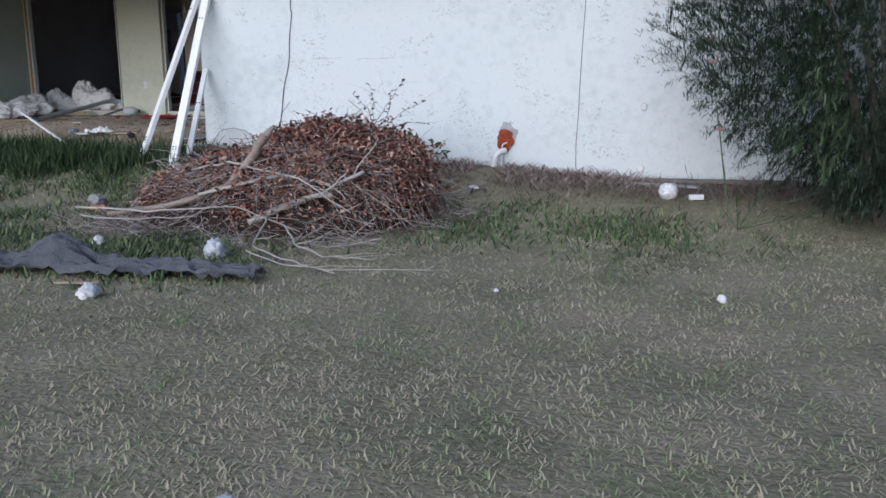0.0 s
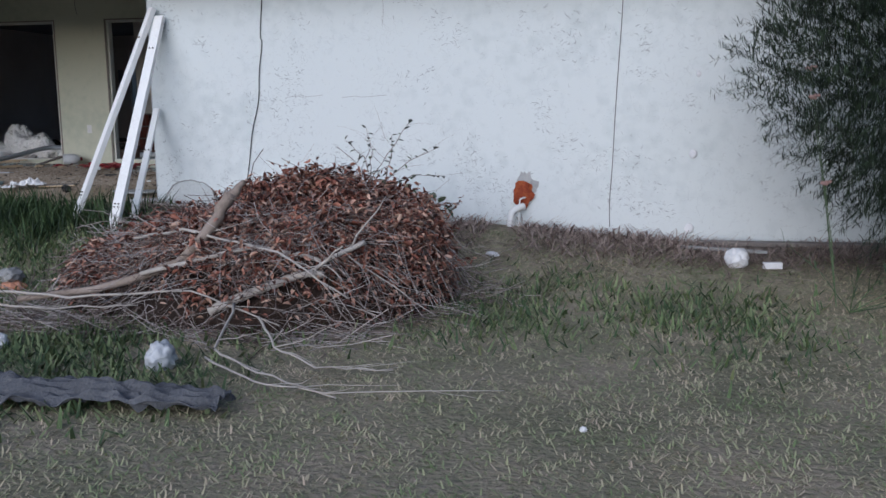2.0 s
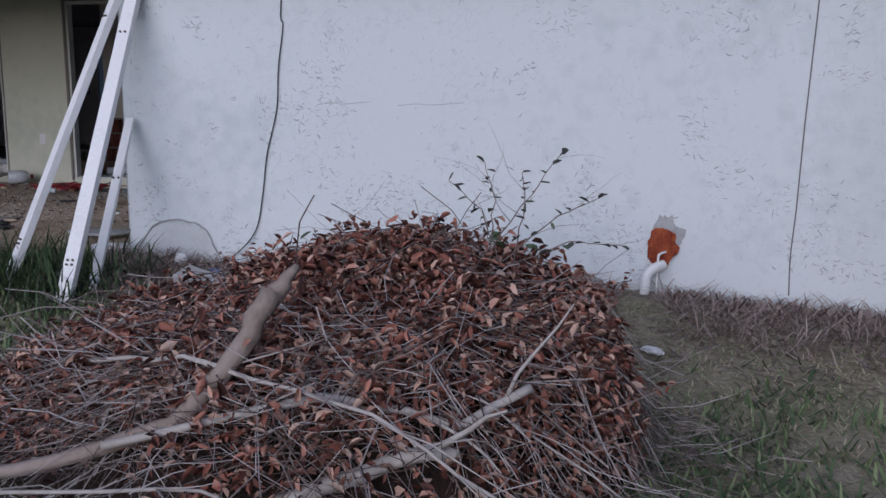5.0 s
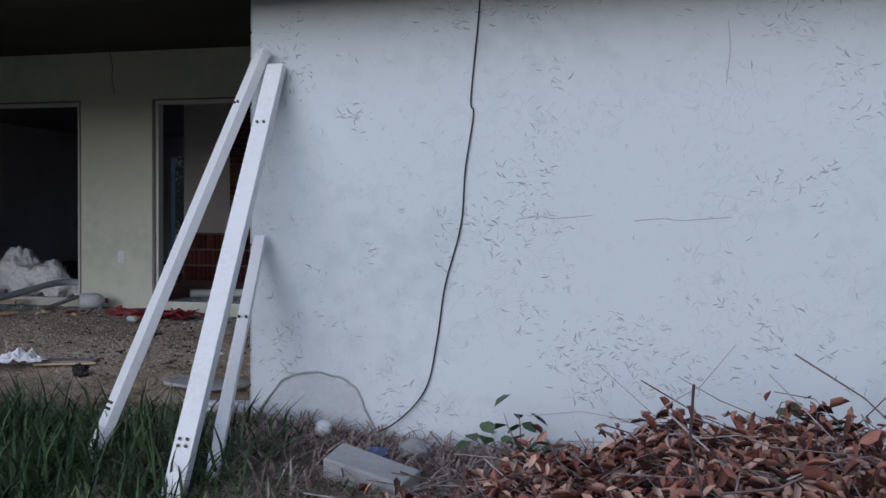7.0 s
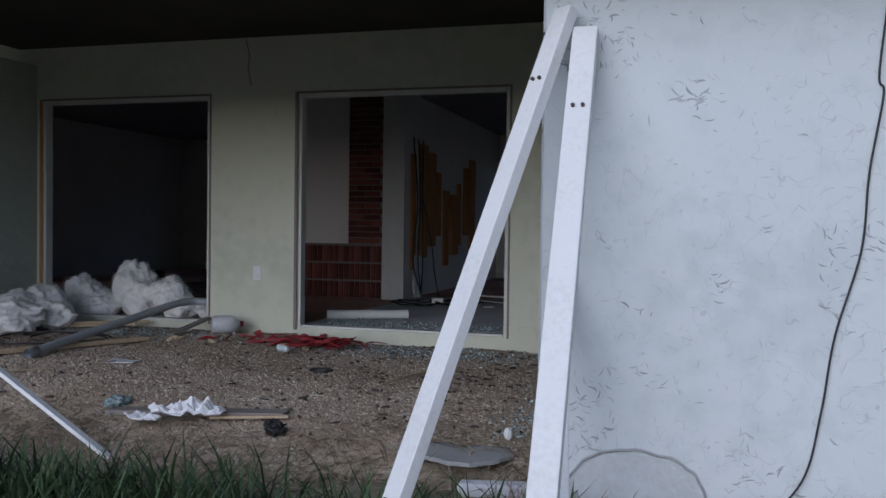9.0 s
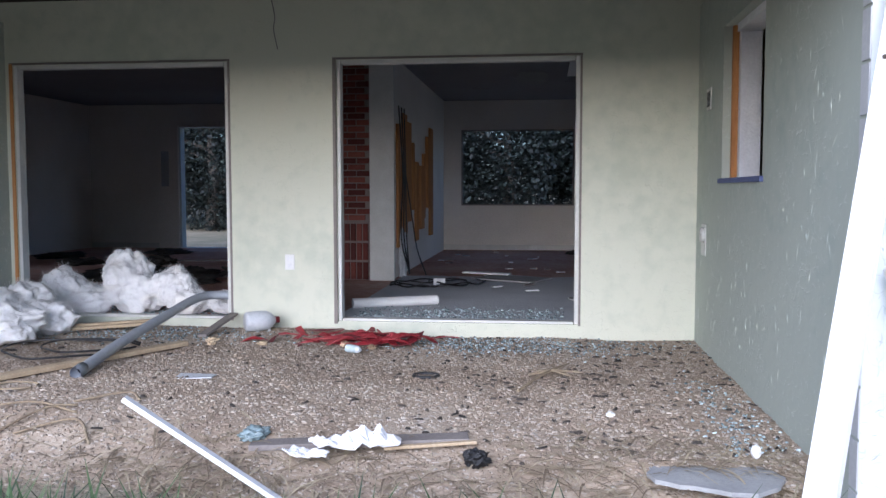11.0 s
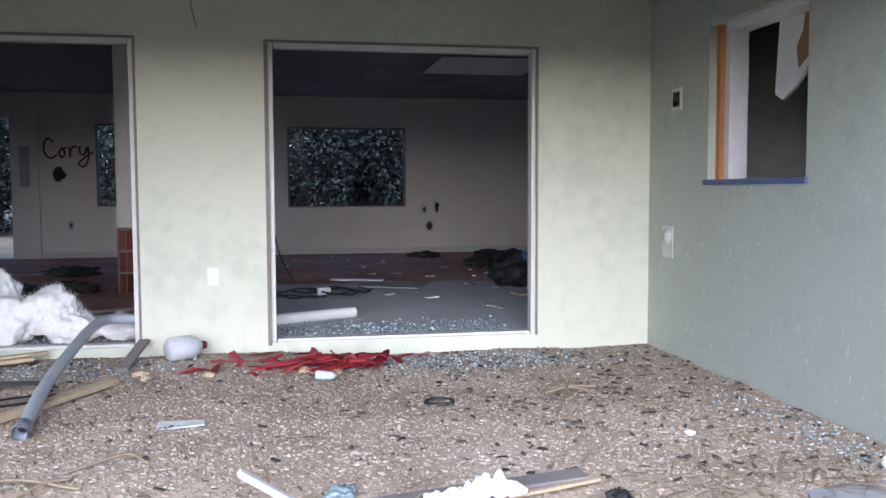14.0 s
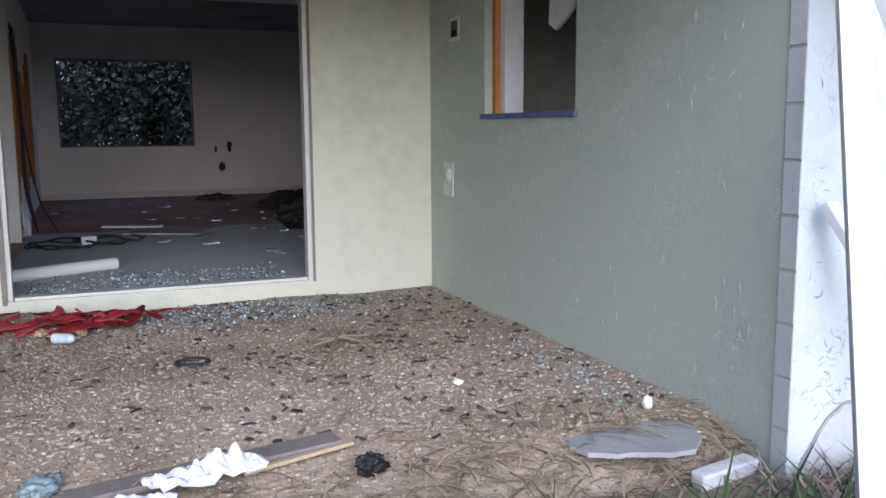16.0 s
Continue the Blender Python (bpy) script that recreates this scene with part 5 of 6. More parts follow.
plank("trim_stick", "white painted trim stick propped at the patio edge", (-7.93, 10.60, 0.43), (-8.60, 10.50, 0.905), 0.045, 0.02, M_WHITE_PAINT)
for c, r, lab in (((-10.10, 12.62), 0.34, "loop of thin black cable on the mulch"), ((-10.02, 12.76), 0.25, "small loop of thin black cable on the mulch")):
    line_thing("cable_loop", lab, "cable", [(c[0] + r * 1.25 * math.cos(a) + 0.25 * r * math.sin(2 * a), c[1] + r * math.sin(a) * (1 + 0.1 * math.sin(3 * a)), mulch_z(*c) + 0.018 + 0.02 * abs(math.sin(a))) for a in np.linspace(0.6, 6.5, 14)], 0.007, M_CABLE)
line_thing("wire_ring", "small pale wire ring on the mulch", "wire", [(-9.82 + 0.13 * math.cos(a), 11.66 + 0.09 * math.sin(a), 0.665) for a in np.linspace(0, 5.9, 12)], 0.006, M_STRAW)
line_thing("rubber_ring", "small dark rubber ring on the mulch", "ring", [(-7.66 + 0.075 * math.cos(a), 12.40 + 0.06 * math.sin(a), 0.612) for a in np.linspace(0, 6.1, 14)], 0.011, M_CABLE)
for k, (a, b) in enumerate((((-9.4, 11.0), (-9.0, 10.95)), ((-9.6, 10.8), (-9.25, 11.3)), ((-9.3, 11.35), (-9.0, 11.45)), ((-9.9, 11.1), (-9.2, 11.2)))):
    m_ = ((a[0] + b[0]) / 2 + 0.05, (a[1] + b[1]) / 2 + 0.12)
    line_thing("straw_stalk", "pale bent stalk on the mulch", "stalk", [(*a, mulch_z(*a) + 0.012), (*m_, mulch_z(*m_) + 0.03), (*b, mulch_z(*b) + 0.012)], 0.006, M_STRAW)


def build_jug():
    e = thing("plastic_jug", "milky plastic jug with a red cap lying on its side", "jug", at=pose(-9.09, 13.62, 0.737, 0, 90, 35))
    bm = bmesh.new()
    prof = [(0.0, -0.12), (0.06, -0.118), (0.075, -0.10), (0.077, 0.0), (0.075, 0.04), (0.055, 0.085), (0.025, 0.11), (0.020, 0.12)]
    rings = [[bm.verts.new((r * math.cos(a), r * math.sin(a), z)) for a in np.linspace(0, 2 * math.pi, 20, endpoint=False)] for r, z in prof[1:]]
    for a, b in zip(rings, rings[1:]):
        for k in range(20):
            bm.faces.new((a[k], a[(k + 1) % 20], b[(k + 1) % 20], b[k]))
    bm.faces.new(rings[0][::-1])
    bm.faces.new(rings[-1])
    part("body", bm, M_PLASTIC, e, "", True)
    bm = bmesh.new()
    bmesh.ops.create_cone(bm, cap_ends=True, segments=16, radius1=0.026, radius2=0.024, depth=0.03, matrix=pose(0, 0, 0.13))
    part("cap", bm, M_RED, e, "red screw cap")
    bm = bmesh.new()
    tube(bm, spline([(0.06, 0, 0.07), (0.09, 0, 0.06), (0.10, 0, 0.0), (0.075, 0, -0.03)]), 0.012, 8)
    part("handle", bm, M_PLASTIC, e, "", True)


build_jug()


def build_bottle():
    e = thing("small_bottle", "small clear plastic bottle lying on the mulch", "bottle", at=pose(-8.24, 12.99, 0.655, 0, 90, -30))
    bm = bmesh.new()
    bmesh.ops.create_cone(bm, cap_ends=True, segments=14, radius1=0.028, radius2=0.026, depth=0.09)
    part("body", bm, M_GLASSBIT, e, "", False)
    bm = bmesh.new()
    bmesh.ops.create_cone(bm, cap_ends=True, segments=14, radius1=0.026, radius2=0.013, depth=0.025, matrix=pose(0, 0, 0.0575))
    part("neck", bm, M_PLASTIC, e)


build_bottle()


def build_red():
    e = thing("red_shreds", "tangle of torn red plastic strips on the mulch", "plastic strips")
    rnd = random.Random(4)
    for k in range(46):
        x, y = rnd.gauss(-8.28, 0.29), rnd.gauss(13.36, 0.12)
        a, L = rnd.gauss(0.1, 0.9), rnd.uniform(0.15, 0.5)
        w = rnd.uniform(0.014, 0.05)
        bm = bmesh.new()
        z0, up = 0.64 + rnd.uniform(0, 0.03), rnd.uniform(0, 0.05)
        line = [(x + L * (f - 0.5) * math.cos(a + 0.8 * f), y + 0.6 * L * (f - 0.5) * math.sin(a + 0.8 * f), z0 + up * math.sin(f * 3.1 + k)) for f in np.linspace(0, 1, 7)]
        lo, hi = [], []
        for q, pnt in enumerate(line):
            s_ = Vector((-math.sin(a), math.cos(a), 0.4 * math.sin(q + k))) * w * (0.4 + 0.6 * math.sin(math.pi * (q + 0.5) / 7))
            lo.append(Vector(pnt) - s_)
            hi.append(Vector(pnt) + s_)
        A = [[bm.verts.new(p + Vector((0, 0, dz))) for p in side] for dz in (0, 0.004) for side in (lo, hi)]
        for q in range(6):
            bm.faces.new((A[0][q], A[0][q + 1], A[1][q + 1], A[1][q]))
            bm.faces.new((A[2][q], A[3][q], A[3][q + 1], A[2][q + 1]))
            bm.faces.new((A[0][q], A[2][q], A[2][q + 1], A[0][q + 1]))
            bm.faces.new((A[1][q], A[1][q + 1], A[3][q + 1], A[3][q]))
        part("strip", bm, M_RED, e)


build_red()
for k, (x, y, w) in enumerate(((-8.35, 13.25, 0.07), (-8.15, 13.2, 0.05), (-8.9, 13.1, 0.05), (-9.3, 13.2, 0.06), (-9.25, 13.05, 0.04))):
    crumple("foam_crumb", "pale crumbled foam scrap on the mulch", "foam", (x, y, mulch_z(x, y) + 0.012), (w * 0.7, w * 0.5, 0.018), M_BOARD, 20 + k, 0.6)
crumple("plastic_scrap", "clear bluish plastic scrap at the board end", "plastic", (-8.27, 11.08, 0.61), (0.07, 0.05, 0.03), M_GLASSBIT, 33, 0.5)
crumple("white_scrap", "small white plastic scrap on the mulch", "plastic", (-6.63, 11.60, 0.61), (0.03, 0.02, 0.015), M_PVC, 34, 0.3)
crumple("white_scrap", "small white plastic cap on the slab", "plastic", (-6.08, 10.98, 0.63), (0.02, 0.02, 0.03), M_PVC, 35, 0.2)
crumple("charred_clump", "charred black clump at the patio edge", "debris", (-7.24, 10.92, 0.58), (0.05, 0.03, 0.04), M_BLACKBAG, 36, 0.5)
slab_thing("paper_sheet", "flat pale wet paper on the mulch", "paper", (-8.94, 12.02, 0.652), (0.22, 0.10, 0.006), 5, M_PLASTIC, 0, 0, 0.02, 0.002)


def ragged_plate(name, label, category, c, w, h, th, seed, mat, crumple_by=0.0, rz=0.0):
    """A thin flat piece with a broken outline; crumple_by lifts it into folds."""
    bm = bmesh.new()
    rings, n, k = [], 36, 7
    for q in range(1, k + 1):
        f = q / k
        ring = []
        for a in np.linspace(0, 2 * math.pi, n, endpoint=False):
            ca, sa = math.cos(a), math.sin(a)
            e = (abs(ca) ** 3 + abs(sa) ** 3) ** (-1 / 3) * (1 + 0.16 * noise.noise((ca * 2, sa * 2, seed)) + 0.10 * noise.noise((ca * 7, sa * 7, seed)))
            x, y = w * f * e * ca, h * f * e * sa
            z = crumple_by * (abs(noise.noise((x * 14, y * 14, seed))) + 0.7 * abs(noise.noise((x * 33, y * 33, seed))) * f) * (1.5 - f)
            ring.append(bm.verts.new((x, y, z)))
        rings.append(ring)
    bm.faces.new(rings[0])
    for a, b in zip(rings, rings[1:]):
        for q in range(n):
            bm.faces.new((a[q], b[q], b[(q + 1) % n], a[(q + 1) % n]))
    bmesh.ops.recalc_face_normals(bm, faces=bm.faces)
    bmesh.ops.transform(bm, matrix=pose(*c, 0, 0, rz), verts=bm.verts)
    ob = link(name, bm, mat)
    mod = ob.modifiers.new("thick", "SOLIDIFY")
    mod.thickness, mod.offset = th, -1 if crumple_by == 0 else 0
    return tagged(ob, label, category)


ragged_plate("concrete_sheet", "broken flat grey concrete piece by the wall corner", "concrete", (-6.28, 10.80, 0.59), 0.25, 0.19, 0.018, 3, M_CONCRETE, 0.0, -20)
ragged_plate("torn_foam", "torn crumpled white foam sheet on a grey board", "foam", (-7.78, 10.97, 0.60), 0.20, 0.07, 0.006, 9, M_PAPER, 0.11, 12)
ragged_plate("torn_foam", "smaller torn white foam scrap at the board", "foam", (-7.98, 10.89, 0.58), 0.10, 0.05, 0.006, 14, M_PAPER, 0.08, -10)
slab_thing("curb_piece", "broken white-painted curb piece at the wall corner", "curb", (-6.05, 10.56, 0.47), (0.30, 0.07, 0.06), 10, M_PAPER, 0, 0, 0.02, 0.01)


def build_twig():
    e = thing("twig_cross", "dry forked twig lying on the mulch", "twig")
    for a, b in (((-7.10, 12.05), (-6.80, 12.80)), ((-7.05, 12.48), (-6.74, 12.54)), ((-7.0, 12.58), (-6.8, 12.42))):
        bm = bmesh.new()
        tube(bm, [(*a, 0.615), ((a[0] + b[0]) / 2, (a[1] + b[1]) / 2, 0.64), (*b, 0.625)], [0.008, 0.008, 0.004], 6)
        part("prong", bm, M_STRAW, e)


build_twig()

# ---- rooms ----
def build_carpet():
    bm = bmesh.new()
    xs = np.linspace(-8.62, -4.25, 40)
    near = [bm.verts.new((x, YB + 0.12, FLOOR + 0.006)) for x in xs]
    far = [bm.verts.new((x, 17.55 + 0.35 * noise.noise((x * 1.7, 2, 3)) + 0.1 * noise.noise((x * 6, 2, 3)), FLOOR + 0.006)) for x in xs]
    for i in range(len(xs) - 1):
        bm.faces.new((near[i], near[i + 1], far[i + 1], far[i]))
    return tagged(link("carpet", bm, M_CARPET), "torn dusty grey carpet remnant", "carpet", kind="structure")


build_carpet()


def build_brick():
    e = thing("brick_chimney", "dark red brick chimney wall with a soldier course base", "chimney", kind="structure")
    bm = bmesh.new()
    box(bm, (-9.400, 17.07, FLOOR), (-8.885, 17.6, CEIL))
    box(bm, (-10.100, 17.04, FLOOR), (-8.930, 17.066, 1.37))
    part("mortar_core", bm, M_JOINT, e)
    bm = bmesh.new()
    box(bm, (-10.100, 17.068, FLOOR), (-9.402, 17.2, CEIL))
    part("side_board", bm, M_DRYWALL, e, "beige board beside the brick")
    bm = bmesh.new()
    box(bm, (-0.097, -0.012, -0.029), (0.097, 0.012, 0.029), bevel=0.004)
    me = bpy.data.meshes.new("brick")
    bm.to_mesh(me)
    bm.free()
    me.materials.append(M_BRICK)

    def lay(m):
        b = new("brick", me)
        b.parent = e
        b.matrix_basis = m
    row, z = 0, 1.41
    while z < CEIL - 0.03:
        x = -9.300
        if row % 2:
            lay(pose(-9.350, 17.064, z) @ Matrix.Diagonal((0.47, 1, 1, 1)))
            x = -9.197
        while x < -8.960:
            lay(pose(x + 0.003 * random.random(), 17.064, z, 0, 0, 0))
            x += 0.208
        z += 0.072
        row += 1
    for zc in (0.805, 1.025, 1.245):
        x = -10.050
        while x < -8.940:
            lay(pose(x, 17.034, zc, 0, 90, 0))
            x += 0.071
    return e


def build_partition_damage():
    e = thing("torn_wall_section", "torn open partition wall with bare orange studs", "studs")
    for k in range(9):
        y = 17.30 + 0.36 * k
        w = 0.16 + 0.08 * (k * 7 % 3)
        bm = bmesh.new()
        box(bm, (-8.678, y, 1.05 + 0.14 * (k * 5 % 4)), (-8.645 + 0.012 * (k % 2), y + w, 2.35 + 0.30 * math.sin(0.9 * k + 0.5)), bevel=0.006)
        for v in bm.verts:
            v.co.y += 0.05 * noise.noise((v.co.z * 4, k, 1))
        part("bare_stud", bm, M_RAW_WOOD, e)
    bm = bmesh.new()
    lumpy(bm, (0.05, 0.12, 0.28), 3, 0.7, 3, pose(-8.640, 17.5, 0.95))
    part("hanging_paper", bm, M_PAPER, e, "torn white drywall paper")
    for k in range(3):
        bm = bmesh.new()
        tube(bm, spline([(-8.640, 17.3 + 0.2 * k, 2.7), (-8.610, 17.4 + 0.1 * k, 1.9), (-8.600, 17.2 + 0.2 * k, 1.2), (-8.520, 17.3, 0.75)]), 0.009, 6)
        part("loose_wire", bm, M_CABLE, e, "", True)


build_partition_damage()
bm = bmesh.new()
box(bm, (-8.92, 16.965, FLOOR), (-8.64, 16.995, CEIL), bevel=0.003)
tagged(link("wall_end_board", bm, M_ALU), "pale board capping the partition end", "trim", kind="structure")
bm = bmesh.new()
box(bm, (-15.1, YN - 0.015, FLOOR), (-13.82, YN - 0.002, FLOOR + 0.09))
box(bm, (-12.12, YN - 0.015, FLOOR), (-4.2, YN - 0.002, FLOOR + 0.09))
tagged(link("baseboard", bm, M_ALU), "pale painted baseboard along the far wall", "trim", kind="structure")


def build_front_door():
    e = thing("door_3", "open far doorway with panelled side posts and narrow lights", "doorway", kind="structure")
    for x0, x1 in ((-13.81, -13.42), (-12.53, -12.13)):
        bm = bmesh.new()
        box(bm, (x0, YN - 0.06, FLOOR), (x1, YN - 0.003, 2.93), bevel=0.006)
        part("side_panel", bm, M_DRYWALL, e)
    bm = bmesh.new()
    box(bm, (-13.42, YN - 0.06, 2.845), (-12.53, YN - 0.003, 2.93), bevel=0.004)
    part("head_casing", bm, M_DRYWALL, e)
    for x in (-13.67, -12.33):
        bm = bmesh.new()
        box(bm, (x - 0.07, YN - 0.068, 1.80), (x + 0.07, YN - 0.058, 2.42), bevel=0.003)
        part("side_light", bm, M_GREYPIPE, e, "narrow grey side light")
    bm = bmesh.new()
    box(bm, (-13.42, YN - 0.03, FLOOR), (-13.39, YN + 0.15, 2.84))
    part("jamb", bm, M_ALU, e)


build_front_door()
for nm, o in (("window_2", N_WIN1), ("window_3", N_WIN2)):
    e = thing(nm, "bare window opening with a thin dark frame", "window", kind="structure")
    x0, x1, z0, z1 = o
    for lo, hi in (((x0, YN + 0.02, z0), (x0 + 0.025, YN + 0.1, z1)), ((x1 - 0.025, YN + 0.02, z0), (x1, YN + 0.1, z1)), ((x0 + 0.025, YN + 0.02, z1 - 0.025), (x1 - 0.025, YN + 0.1, z1)), ((x0 + 0.025, YN + 0.02, z0), (x1 - 0.025, YN + 0.1, z0 + 0.02))):
        bm = bmesh.new()
        box(bm, lo, hi)
        part("window_frame", bm, M_GREYBOARD, e)


def build_graffiti():
    """Looping brown spray strokes on the far wall."""
    e = thing("graffiti", "looping brown sprayed handwriting on the far wall", "graffiti")
    X, Z, S = -12.06, 2.33, 0.145
    strokes = [[(1.0, 1.1), (0.4, 1.5), (0.0, 0.8), (0.1, -0.1), (0.7, -0.6), (1.3, -0.2)],
               [(1.7, 0.4), (1.5, -0.1), (1.8, -0.5), (2.1, 0.0), (1.8, 0.45), (2.3, 0.5)],
               [(2.6, 0.6), (2.6, -0.5), (2.7, 0.3), (3.1, 0.7), (3.4, 0.5)],
               [(3.6, 0.7), (3.6, 0.0), (4.0, -0.2), (4.4, 0.6), (4.4, -0.8), (3.9, -1.5), (3.5, -1.1), (4.3, -0.3), (5.0, 0.1)]]
    for st in strokes:
        bm = bmesh.new()
        tube(bm, spline([(X + S * a, YN - 0.002, Z + S * b) for a, b in st], 6), 0.016, 6)
        for v in bm.verts:
            v.co.y = YN - 0.002 + (v.co.y - YN) * 0.2
        part("stroke", bm, M_SPRAY, e)


build_graffiti()


def dark_hole(c, w, h, seed, axis="y", label="ragged dark hole in the wall"):
    bm = bmesh.new()
    pts = [(w * (1 + 0.5 * noise.noise((math.cos(a) * 1.5, math.sin(a) * 1.5, seed))) * math.cos(a), h * (1 + 0.5 * noise.noise((math.cos(a) * 1.5 + 5, math.sin(a) * 1.5, seed))) * math.sin(a)) for a in np.linspace(0, 2 * math.pi, 18, endpoint=False)]
    lo = [bm.verts.new((c[0] + u, c[1] + (0 if axis == "y" else v_), c[2] + (v_ if axis == "y" else 0))) for u, v_ in pts]
    back = Vector((0, 0.003, 0)) if axis == "y" else Vector((0, 0, 0.003))
    hi = [bm.verts.new(v.co + back) for v in lo]
    bm.faces.new(lo)
    bm.faces.new(hi[::-1])
    for i in range(18):
        bm.faces.new((lo[i], lo[(i + 1) % 18], hi[(i + 1) % 18], hi[i]))
    bmesh.ops.recalc_face_normals(bm, faces=bm.faces)
    return tagged(link("torn_hole", bm, M_BLACKBAG), label, "hole")


for c, w, h, k in (((-6.06, YN - 0.004, 1.14), 0.05, 0.07, 1), ((-5.94, YN - 0.004, 1.46), 0.035, 0.09, 2), ((-6.15, YN - 0.004, 1.41), 0.02, 0.05, 3), ((-11.86, YN - 0.004, 2.0), 0.09, 0.10, 4)):
    dark_hole(c, w, h, k)
for c, w, h, k in (((-7.13, 19.28, CEIL - 0.004), 0.26, 0.66, 6), ((-6.40, 19.63, CEIL - 0.004), 0.24, 0.46, 7), ((-5.75, 20.7, CEIL - 0.004), 0.3, 0.3, 8), ((-7.95, 20.5, CEIL - 0.004), 0.12, 0.12, 9)):
    dark_hole(c, w, h, k, "z", "ragged dark hole in the ceiling")
# White board put in as the bright light patch at the ceiling.
slab_thing("ceiling_patch_board", "white board put in for the bright ceiling patch", "panel", (-6.02, 18.36, 3.225), (1.30, 1.36, 0.014), 0, M_WHITE_PAINT, 0, 0, 0.004, 0.002)
bm = bmesh.new()
tube(bm, [(-8.60, 14.62, 0.748), (-7.905, 14.96, 0.748)], 0.042, 14)
tagged(link("cardboard_tube", bm, M_PVC, None, "", False), "white plastic tube lying on the room floor", "tube")
slab_thing("junction_box", "small white junction box on the room floor", "box", (-8.08, 16.55, 0.708), (0.13, 0.07, 0.07), 8, M_PVC, 0, 0, 0.003)
for k, (cx_, cy_, r) in enumerate(((-8.15, 16.55, 0.32), (-7.9, 16.7, 0.24), (-8.3, 16.4, 0.22))):
    line_thing("floor_cable", "loose black cable coiled on the room floor", "cable", [(cx_ + r * 1.3 * math.cos(a), cy_ + r * math.sin(a), 0.72 + 0.02 * (q % 2)) for q, a in enumerate(np.linspace(0.3 + k, 6.2 + k, 12))], 0.009, M_CABLE)
line_thing("loose_lead", "black lead hanging from the partition to the floor", "cable", [(-8.62, 17.6, 2.0), (-8.58, 17.9, 1.4), (-8.5, 17.8, 1.0), (-8.35, 17.5, 0.72)], 0.008, M_CABLE)
slab_thing("drywall_sheet", "broken grey drywall sheet on the floor", "drywall", (-7.32, 17.17, 0.712), (0.75, 0.55, 0.014), -25, M_CONCRETE, 0, 0, 0.01, 0.003)
slab_thing("drywall_sheet", "strip of broken drywall on the floor", "drywall", (-7.65, 17.75, 0.712), (0.6, 0.12, 0.02), -20, M_PAPER, 0, 0, 0.01, 0.003)
crumple("trash_bag", "full black plastic trash bag on the room floor", "bag", (-6.06, 16.95, 0.88), (0.26, 0.25, 0.19), M_BLACKBAG, 41, 0.3)
slab_thing("clear_clipboard", "flat tan board beside the trash bag", "board", (-6.08, 16.1, 0.712), (0.35, 0.2, 0.02), 10, M_BOARD, 0, 0, 0.006)
for k in range(46):
    x, y = RNG.uniform(-8.5, -5.2), RNG.uniform(15.2, 21.5)
    w = RNG.uniform(0.03, 0.13)
    slab_thing("drywall_scrap", "small broken drywall scrap on the floor", "drywall", (x, y, 0.71), (w, w * RNG.uniform(0.3, 0.8), 0.012), RNG.uniform(0, 180), (M_PAPER, M_CONCRETE, M_GREYBOARD)[k % 3], 0, 0, 0.01, 0.002)["group"] = "scraps on the room floor"
for k in range(16):
    x, y = RNG.uniform(-15, -9.6), RNG.uniform(15.5, 21.9)
    crumple("burnt_debris", "low heap of dark burnt debris on the floor", "debris", (x, y, 0.73), (RNG.uniform(0.15, 0.6), RNG.uniform(0.1, 0.35), RNG.uniform(0.03, 0.09)), M_DARKCHIP, 50 + k, 0.6)["group"] = "debris on the dark room floor"
for k in range(7):
    x, y = RNG.uniform(-6.6, -4.6), RNG.uniform(19.0, 21.8)
    crumple("burnt_debris", "low heap of dark burnt debris on the floor", "debris", (x, y, 0.73), (RNG.uniform(0.1, 0.4), RNG.uniform(0.1, 0.3), RNG.uniform(0.03, 0.09)), M_DARKCHIP, 80 + k, 0.6)["group"] = "debris on the red room floor"
plank("board", "long pale stick lying in the dark room", (-10.6, 15.3, 0.72), (-9.4, 15.7, 0.75), 0.05, 0.03, M_GREYBOARD)
plank("board", "flat pale lath lying in the dark room", (-12.5, 19.2, 0.72), (-11.0, 19.4, 0.72), 0.06, 0.02, M_GREYBOARD)

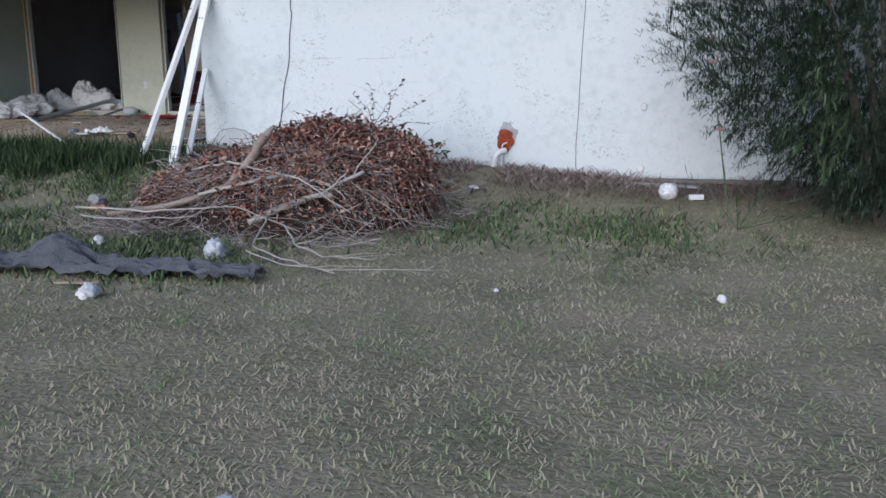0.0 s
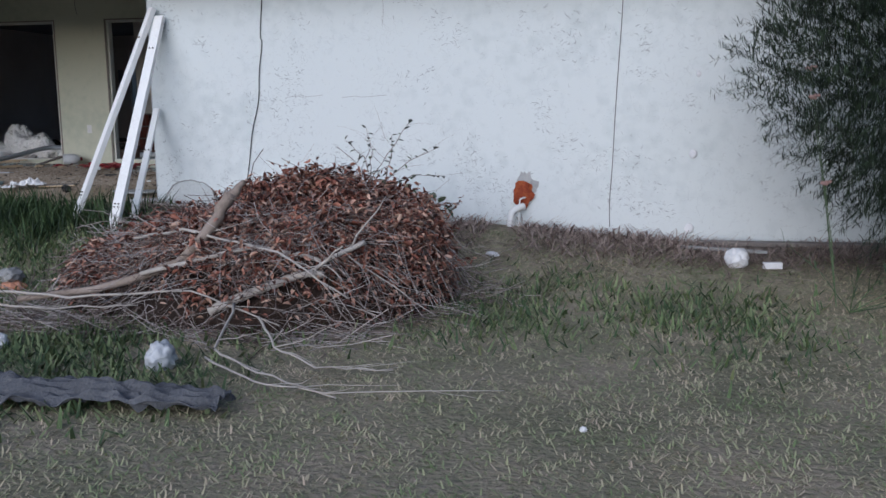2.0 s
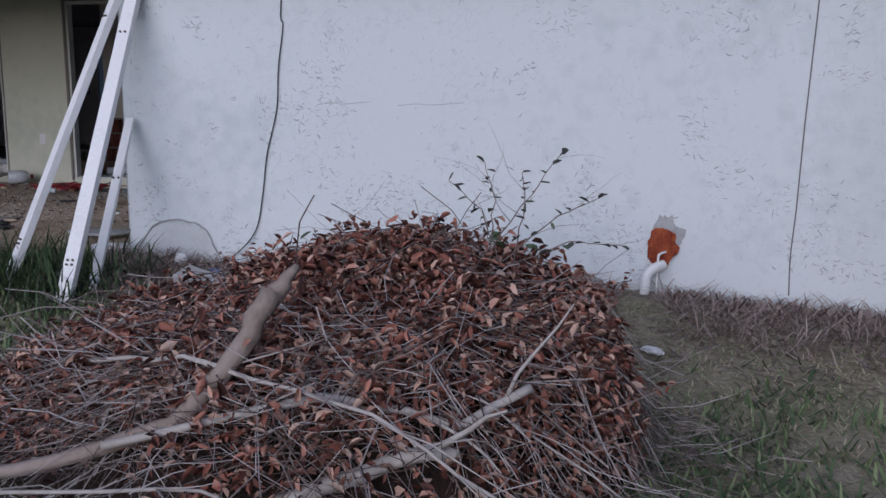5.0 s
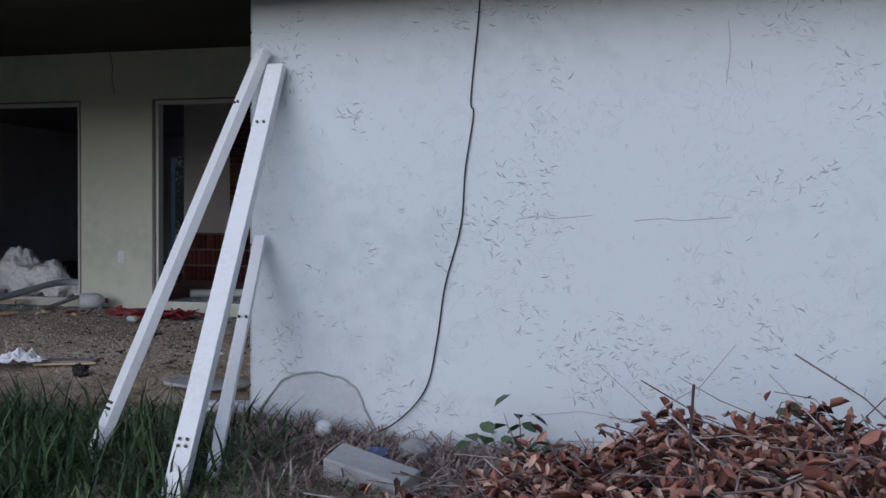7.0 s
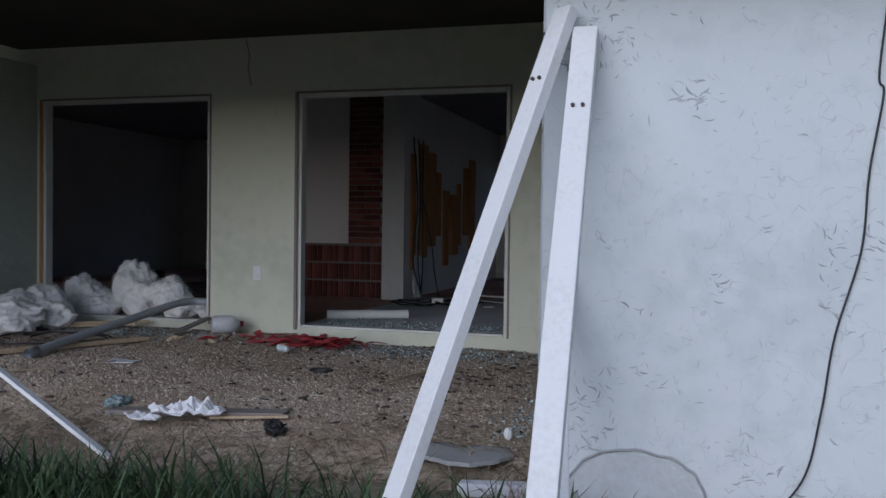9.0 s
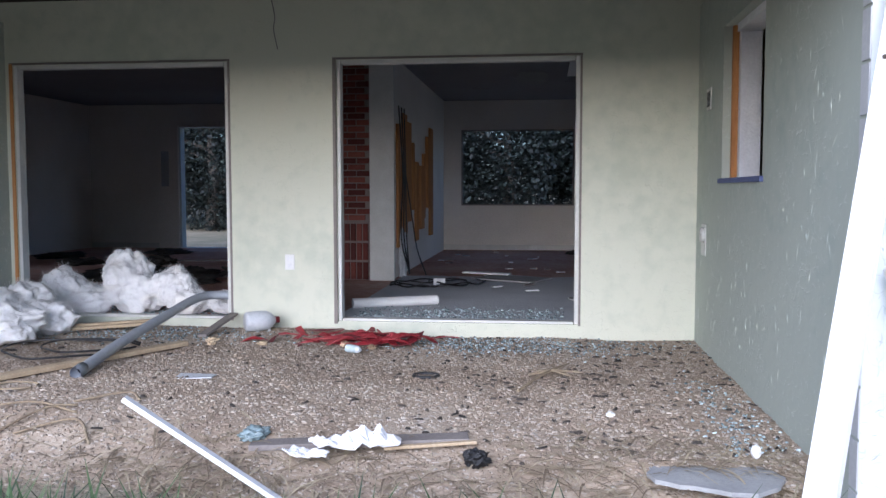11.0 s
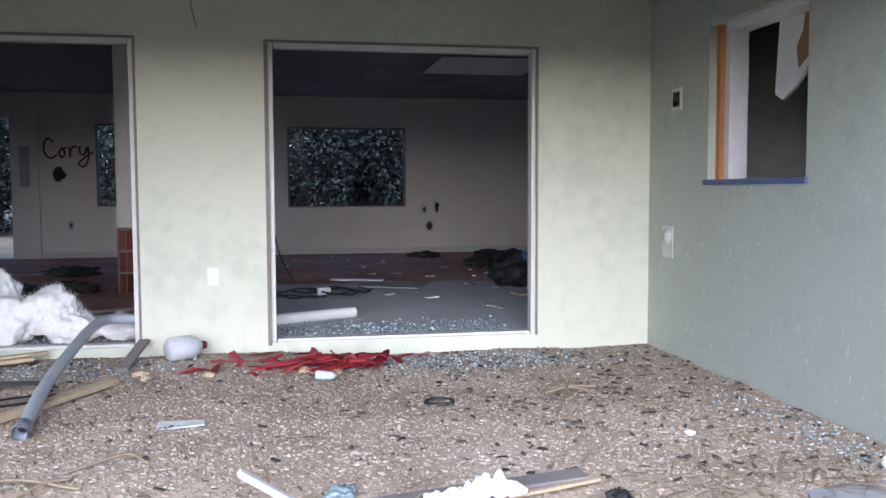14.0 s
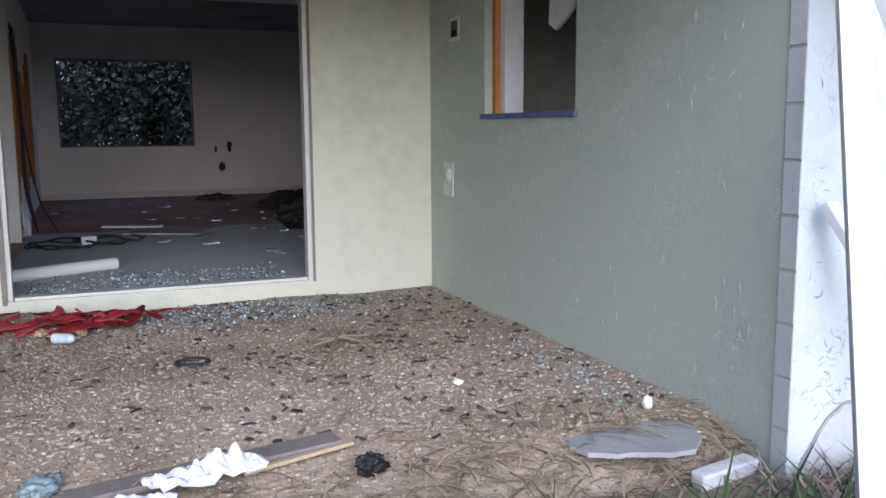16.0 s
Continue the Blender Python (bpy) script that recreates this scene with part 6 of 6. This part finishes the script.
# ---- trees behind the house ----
# Leaf green is dropped to near black in place of real shade.
M_TREELEAF = material("shaded_tree_leaves", [(0.004, 0.007, 0.0065), (0.010, 0.017, 0.015), (0.022, 0.034, 0.029)], scale=1.2, rough=0.7, bump=0, island=0.8)


def build_tree(x, y, h, r, seed):
    e = thing("tree", "dense dark green tree behind the house, shade in its leaf colour", "tree", "trees behind the house")
    rnd = np.random.default_rng(seed)
    g = gz(x, y)
    bm = bmesh.new()
    tube(bm, [(x, y, g - 0.1), (x + 0.1, y, g + h * 0.3), (x - 0.1, y + 0.1, g + h * 0.7)], [0.22, 0.16, 0.06], 8)
    for k in range(7):
        a = k * 0.9
        z = g + h * (0.2 + 0.07 * k)
        tube(bm, [(x, y, z), (x + r * 0.5 * math.cos(a), y + r * 0.5 * math.sin(a), z + 0.5), (x + r * 0.85 * math.cos(a), y + r * 0.85 * math.sin(a), z + 0.7)], [0.07, 0.04, 0.015], 6)
    part("trunk", bm, M_BARK, e)
    n = 26000
    d = rnd.normal(size=(n, 3))
    d /= np.linalg.norm(d, axis=1)[:, None]
    u = 0.5 + 0.5 * rnd.random(n) ** 0.6
    b = np.array([1 + 0.35 * noise.noise(Vector(q) * 2.3 + Vector((seed, 0, 0))) + 0.2 * noise.noise(Vector(q) * 6) for q in d])
    P = np.stack([x + r * d[:, 0] * u * b, y + r * d[:, 1] * u * b, np.maximum(g + 0.1, g + h * 0.52 + h * 0.52 * d[:, 2] * u * b)], -1)
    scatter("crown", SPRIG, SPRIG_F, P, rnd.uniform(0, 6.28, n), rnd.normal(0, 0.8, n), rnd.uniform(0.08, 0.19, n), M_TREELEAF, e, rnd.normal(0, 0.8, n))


for k, (x, y, h, r) in enumerate(((-21, 34, 8, 3.6), (-17.5, 31, 7, 2.8), (-14.2, 33.5, 8, 3.2), (-11.2, 29.5, 6.5, 2.6), (-8.0, 29, 7, 2.8), (-5.0, 29.5, 7, 2.7), (-2.0, 30, 7, 2.9), (-24, 36, 9, 4), (1.5, 31, 7, 3), (-9.5, 35, 10, 4), (-4, 36, 10, 4), (-19, 40, 11, 5))):
    build_tree(x, y + 3, 0.75 * h, r, k + 1)
build_brick()
